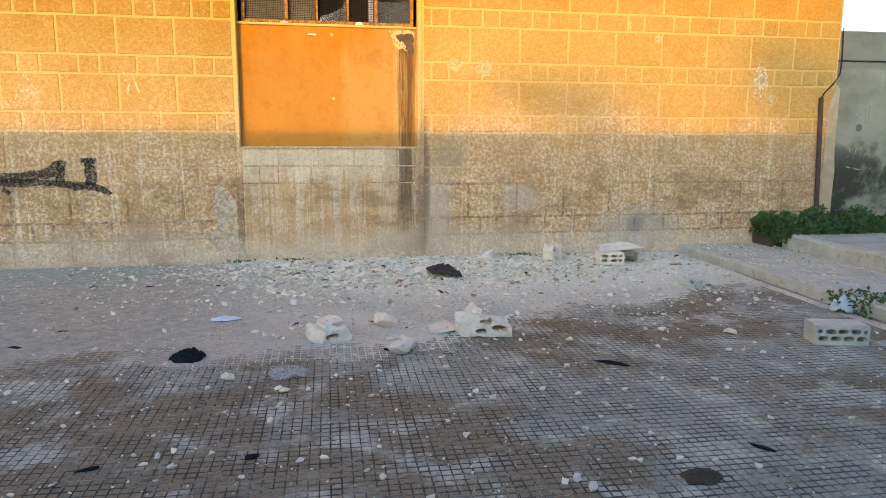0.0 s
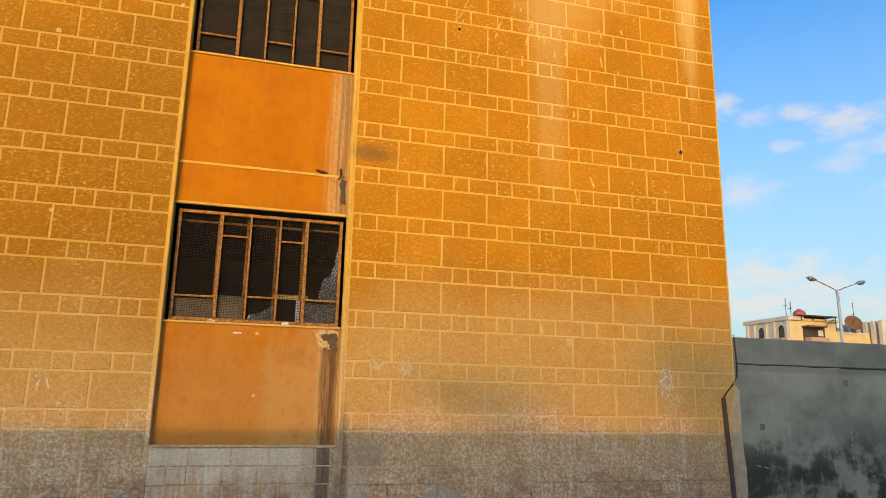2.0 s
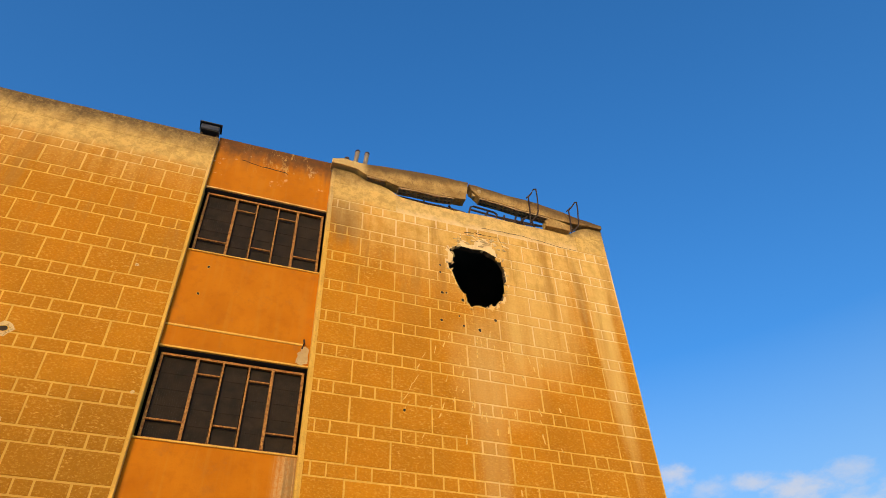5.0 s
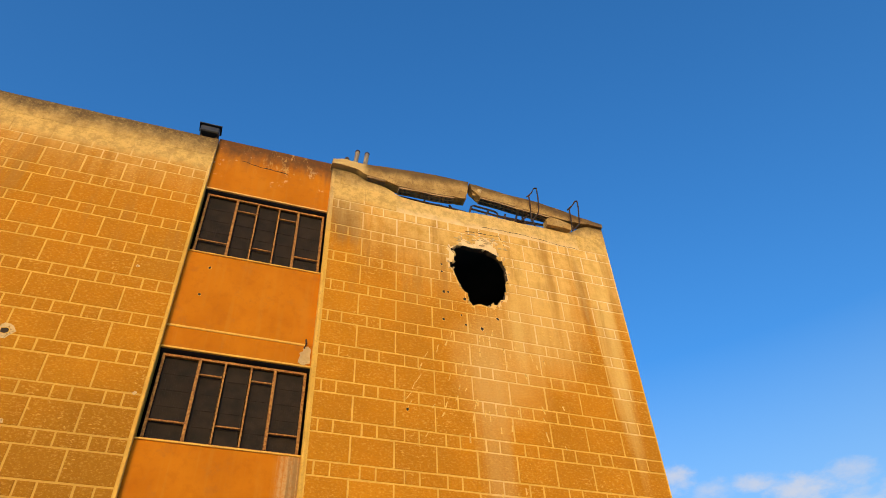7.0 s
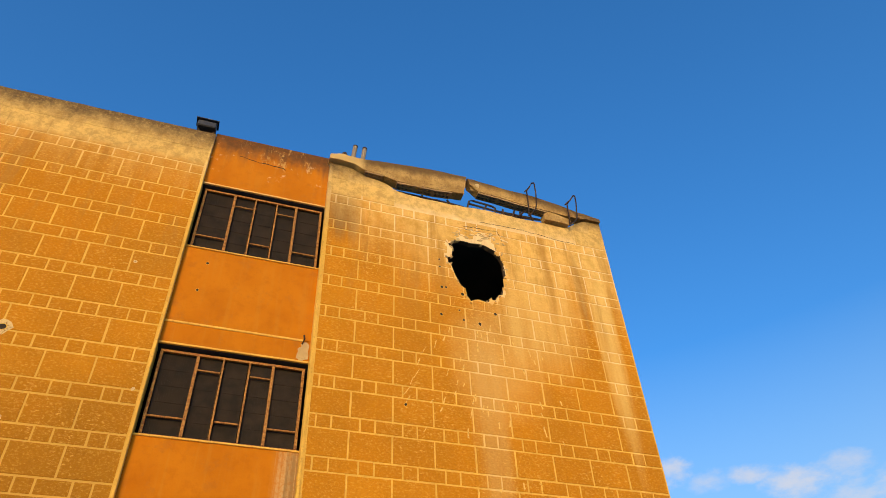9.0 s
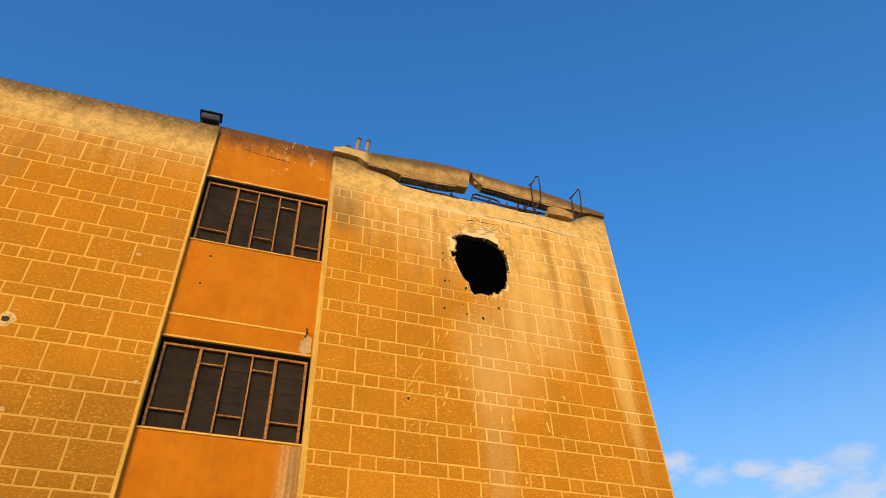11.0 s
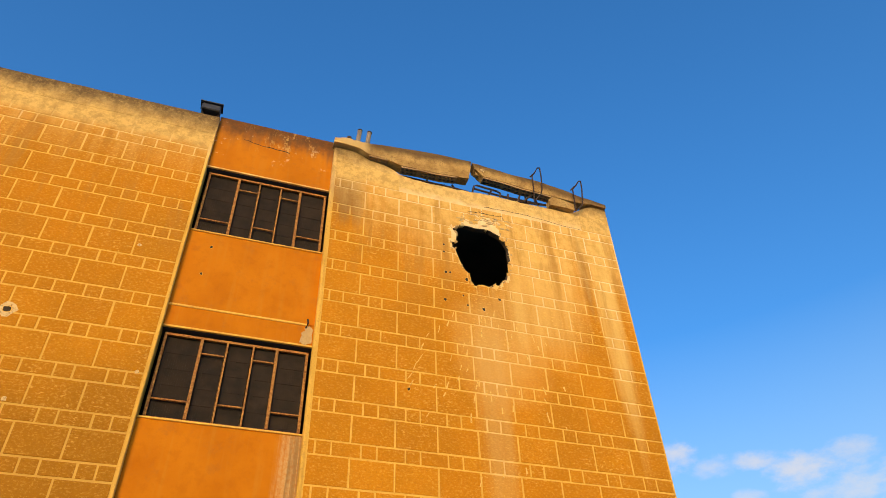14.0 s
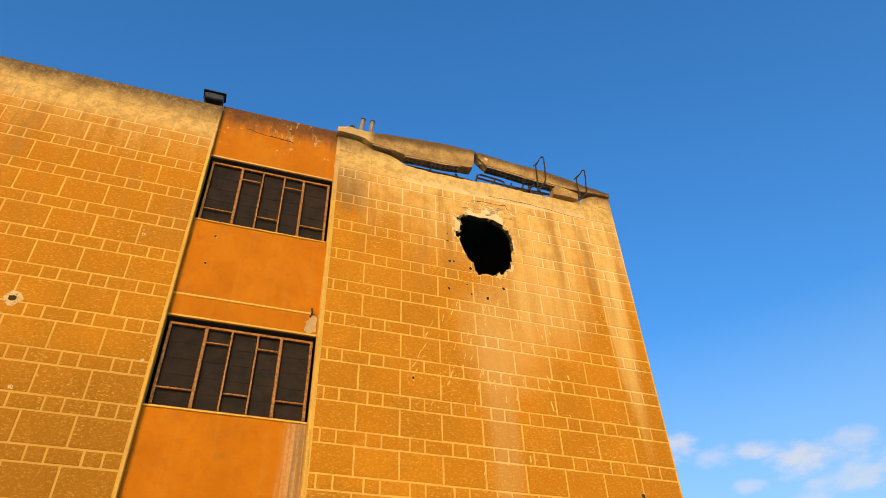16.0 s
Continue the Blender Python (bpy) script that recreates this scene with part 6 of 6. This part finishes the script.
annexe = thing("distant_annexe", "low yellow annexe beside the house", "house")
part("wall", boxed(69.21, 76.4, 62.0, 66.0, -0.02, 11.0), FAR_WALL, annexe)
part("roof", boxed(69.21, 76.5, 61.8, 66.1, 11.0, 11.2), FAR_PALE, annexe)
part("post", boxed(69.9, 70.4, 61.3, 61.79, -0.02, 11.25), FAR_WALL, annexe)
tank = thing("water_tank", "faded red plastic water tank on a roof", "water tank", pose(65.4, 61.6, HZ + 0.3))
part("body", tube([(0, 0, 0), (0, 0, 0.3), (0, 0, 0.9), (0, 0, 1.15), (0, 0, 1.28)], lambda f: (0.66, 0.72, 0.72, 0.5, 0.2)[round(f * 4)], 14), FAR_RED, tank)
part("cap", tube([(0, 0, 1.27), (0, 0, 1.36)], 0.22, 10), FAR_RED, tank)
for x, y, base, h in ((63.8, 62.0, HZ + 0.5, 2.5), (65.6, 63.2, HZ + 0.3, 2.6), (76.2, 64.0, 11.2, 4.2)):
    a = thing("roof_aerial", "thin television aerial on a far roof", "aerial", pose(x, y, base), group="roof aerials")
    part("mast", tube([(0, 0, 0), (0.03, 0, h)], 0.04, 5), FAR_DARK, a)
    for k, w in ((0.62, 0.42), (0.84, 0.22)):
        part("rod", tube([(-w, 0, h * k), (w * 0.5, 0, h * k + 0.05)], 0.025, 4), FAR_DARK, a)
block = thing("distant_block", "distant pale apartment block with upright fins", "house")
part("wall", boxed(77.0, 105.0, 59.6, 72.0, -0.02, 12.2), FAR_PALE, block)
part("roof", boxed(76.9, 105.2, 59.4, 72.2, 12.2, 12.45, bevel=0.03), FAR_PALE, block)
# shade between the fins, painted as one dark panel
part("wall_recess", boxed(76.94, 76.995, 59.7, 66.6, 6.0, 11.7), FAR_DARK, block, "flat dark panel for the shade between the fins")
for k in range(6):
    part("fin", boxed(76.25, 76.935, 60.0 + 1.17 * k, 60.55 + 1.17 * k, 6.0, 12.75, bevel=0.02), FAR_PALE, block)
for x in (79.0, 84.0, 89.0):
    w = part("window", boxed(x, x + 1.5, 59.55, 59.63, 9.4, 11.4), FAR_DARK, block)
    part("sill", boxed(x - 0.1, x + 1.6, 59.42, 59.545, 9.25, 9.39), FAR_PALE, w)
part("stair_head", boxed(80.5, 84.0, 59.8, 63.0, 12.46, 13.3), FAR_PALE, block, "boxed stair head on the roof")
dish = thing("satellite_dish", "large brown satellite dish on a far roof", "satellite dish", pose(74.6, 63.0, 11.2))
bowl = bmesh.new()
rings = [[bowl.verts.new((r * math.cos(a), r * math.sin(a), 0.28 * r * r)) for a in (2 * math.pi * k / 20 for k in range(20))] for r in (0.05, 0.4, 0.75, 1.05)]
for inner, outer in zip(rings, rings[1:]):
    for k in range(20):
        bowl.faces.new((inner[k], inner[(k + 1) % 20], outer[(k + 1) % 20], outer[k]))
bowl.faces.new(rings[0])
reflector = part("reflector", bowl, FAR_RUST, dish)
reflector.matrix_local = pose(0, -0.25, 1.25, 66, 0, -24)
reflector.modifiers.new("thick", "SOLIDIFY").thickness = 0.05
part("stand", tube([(0, 0, 0), (0, -0.2, 1.2)], 0.07, 6), FAR_DARK, dish)
part("feed_arm", tube([(0, -0.25, 1.2), (-0.35, -1.0, 1.75)], 0.03, 5), FAR_DARK, dish)
lamp = thing("street_lamp", "galvanised street lamp with two outreach arms", "street lamp", pose(39.46, 30.0, -0.014))
part("pole", tube([(0, 0, 0), (0, 0, 5), (0.0, 0, 9.95)], lambda f: 0.14 - 0.05 * f, 10), GALV, lamp)
part("collar", tube([(0, 0, 9.80), (0, 0, 10.0)], 0.12, 10), GALV, lamp)
for sign in (-1, 1):
    part("arm", tube([(0, 0, 9.92), (sign * 0.9, 0, 10.26), (sign * 1.75, 0, 10.55)], 0.04, 6), GALV, lamp)
    bm = bmesh.new()
    bmesh.ops.create_uvsphere(bm, u_segments=14, v_segments=8, radius=1.0)
    for v in bm.verts:
        v.co = (v.co.x * 0.44, v.co.y * 0.19, v.co.z * (0.16 if v.co.z > 0 else 0.03))
    head = part("lamp_head", bm, GALV, lamp)
    head.matrix_local = pose(sign * 2.12, 0, 10.62, 0, -10 * sign, 0)
    glass = bmesh.new()
    bmesh.ops.create_uvsphere(glass, u_segments=12, v_segments=8, radius=1.0)
    for v in glass.verts:
        v.co = (v.co.x * 0.33, v.co.y * 0.16, min(v.co.z, 0.1) * 0.13 - 0.03)
    part("lens", glass, FAR_GLASS, head, "dark clouded lamp bowl")

# ---- tree behind the neighbouring block, whose crown throws soft shade on the wall ----
reach = 45.0 / (math.cos(radians(SUN_SIDE)) * math.cos(radians(SUN_ELEV)))


def sunward(x, z):
    """The place 45 m in front of the wall that shades the wall's point (x, z)."""
    return Vector((x, 0, z)) + reach * sun_from


tree = thing("tree", "broad tree with a loose leafy crown behind the block", "tree")
base = sunward(6.6, 0.0)
base.z = 0.0
crown = []
r7 = random.Random(9)
part("trunk", tube([base, base + Vector((0.1, 0, 3)), sunward(6.6, 1.2)], lambda f: 0.28 - 0.14 * f, 9), BARK, tree)
for x, z, rx, rz, n in ((3.1, 1.95, 0.8, 0.45, 230), (6.5, 2.3, 0.95, 0.7, 620), (8.3, 2.6, 1.2, 1.0, 1500)):
    c = sunward(x, z)
    part("limb", tube([sunward(6.6, 0.5), sunward((6.6 + x) / 2, 1.1), c], lambda f: 0.10 - 0.07 * f, 6), BARK, tree)
    for k in range(n):
        p = Vector((r7.gauss(0, 1), r7.gauss(0, 1), r7.gauss(0, 1))) * 0.5
        crown.append((c.x + p.x * rx, c.y + p.y * 1.2, c.z + p.z * rz))
leaves("crown", "", crown, 0.17, LEAF, 20, parent=tree)

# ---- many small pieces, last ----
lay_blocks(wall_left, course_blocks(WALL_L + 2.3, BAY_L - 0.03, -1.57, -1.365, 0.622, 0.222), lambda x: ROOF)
lay_blocks(wall_right, course_blocks(BAY_R + 0.05, WALL_R, 1.883, 1.404, 0.632, 0.22), torn_top)

# blocked-in foot of the bay: its own low courses
for z0, z1, cuts in ((1.18, 1.385, [-0.88, -0.45, 0.02, 0.45, 1.22]), (0.975, 1.174, [-0.88, -0.68, -0.46, -0.06, 0.32, 1.22]), (0.10, 0.969, [-0.88, 1.22])):
    for a, b in zip(cuts, cuts[1:]):
        key = ("dado", round(b - a, 3), round(z1 - z0, 3))
        if key not in BLOCKS:
            me = block_mesh(b - a - 0.006, z1 - z0 - 0.006).copy()
            me.materials.clear()
            me.materials.append(DADO)
            BLOCKS[key] = me
        ob = part("block", BLOCKS[key], None, bay_foot)
        ob.location = ((a + b) / 2, 0.010, (z0 + z1) / 2)

# grooved cement tiles
CELL, SIDE = 0.0515, 8
TILE_W = CELL * SIDE


def tile_shape():
    verts, faces, g = [], [], 0.0036
    h = TILE_W / 2
    verts += [(-h, -h, -0.004), (h, -h, -0.004), (h, h, -0.004), (-h, h, -0.004)]
    faces.append((0, 1, 2, 3))
    for i in range(SIDE):
        for j in range(SIDE):
            x0, y0, k = -h + i * CELL, -h + j * CELL, len(verts)
            e = g * (1.5 if i in (0,) or j in (0,) else 1.0)
            for d, z in ((e * 0.7, -0.004), (e * 1.2, 0.0)):
                f = d * 1.7
                verts += [(x0 + d, y0 + f, z), (x0 + CELL - d, y0 + f, z), (x0 + CELL - d, y0 + CELL - f, z), (x0 + d, y0 + CELL - f, z)]
            faces.append((k + 4, k + 5, k + 6, k + 7))
            faces += [(k + a, k + (a + 1) % 4, k + 4 + (a + 1) % 4, k + 4 + a) for a in range(4)]
    return verts, faces


tv, tf = tile_shape()
tile_me = bpy.data.meshes.new("tile")
tile_me.from_pydata(tv, [], tf)
tile_me.materials.append(TILE)
turn = Matrix.Rotation(radians(-0.8), 4, "Z")
rest_v, rest_f, count = [], [], 0
tva = np.array(tv)
spots = []
for j in range(0, 24):
    for i in range(-20, 14):
        c = turn @ Vector((0.115 + (i + 0.5) * TILE_W, -9.6 + (j + 0.5) * TILE_W, 0))
        if c.x < 4.60 and c.y < -0.15 and c.x > -7.5:
            spots.append(c)
spots.sort(key=lambda c: max(abs(c.x - 1.0) / 3.6, abs(c.y + 4.6) / 1.9))
for c in spots:
    tilt = Euler((rng.uniform(-0.0015, 0.0015), rng.uniform(-0.0015, 0.0015), radians(-0.8) + rng.uniform(-0.003, 0.003)))
    if count < 300:
        ob = part("tile", tile_me, None, ground)
        ob.location, ob.rotation_euler = (c.x, c.y, rng.uniform(-0.0005, 0.0006)), tilt
        count += 1
    else:
        start = sum(len(v) for v in rest_v)
        rest_v.append(tva @ np.array(tilt.to_matrix()).T + (c.x, c.y, 0))
        rest_f += [[k + start for k in f] for f in tf]
if rest_v:
    me = bpy.data.meshes.new("outer_tiles")
    me.from_pydata(np.concatenate(rest_v).tolist(), [], rest_f)
    me.materials.append(TILE)
    tagged(part("outer_tiles", me, None, ground), kind="stuff")
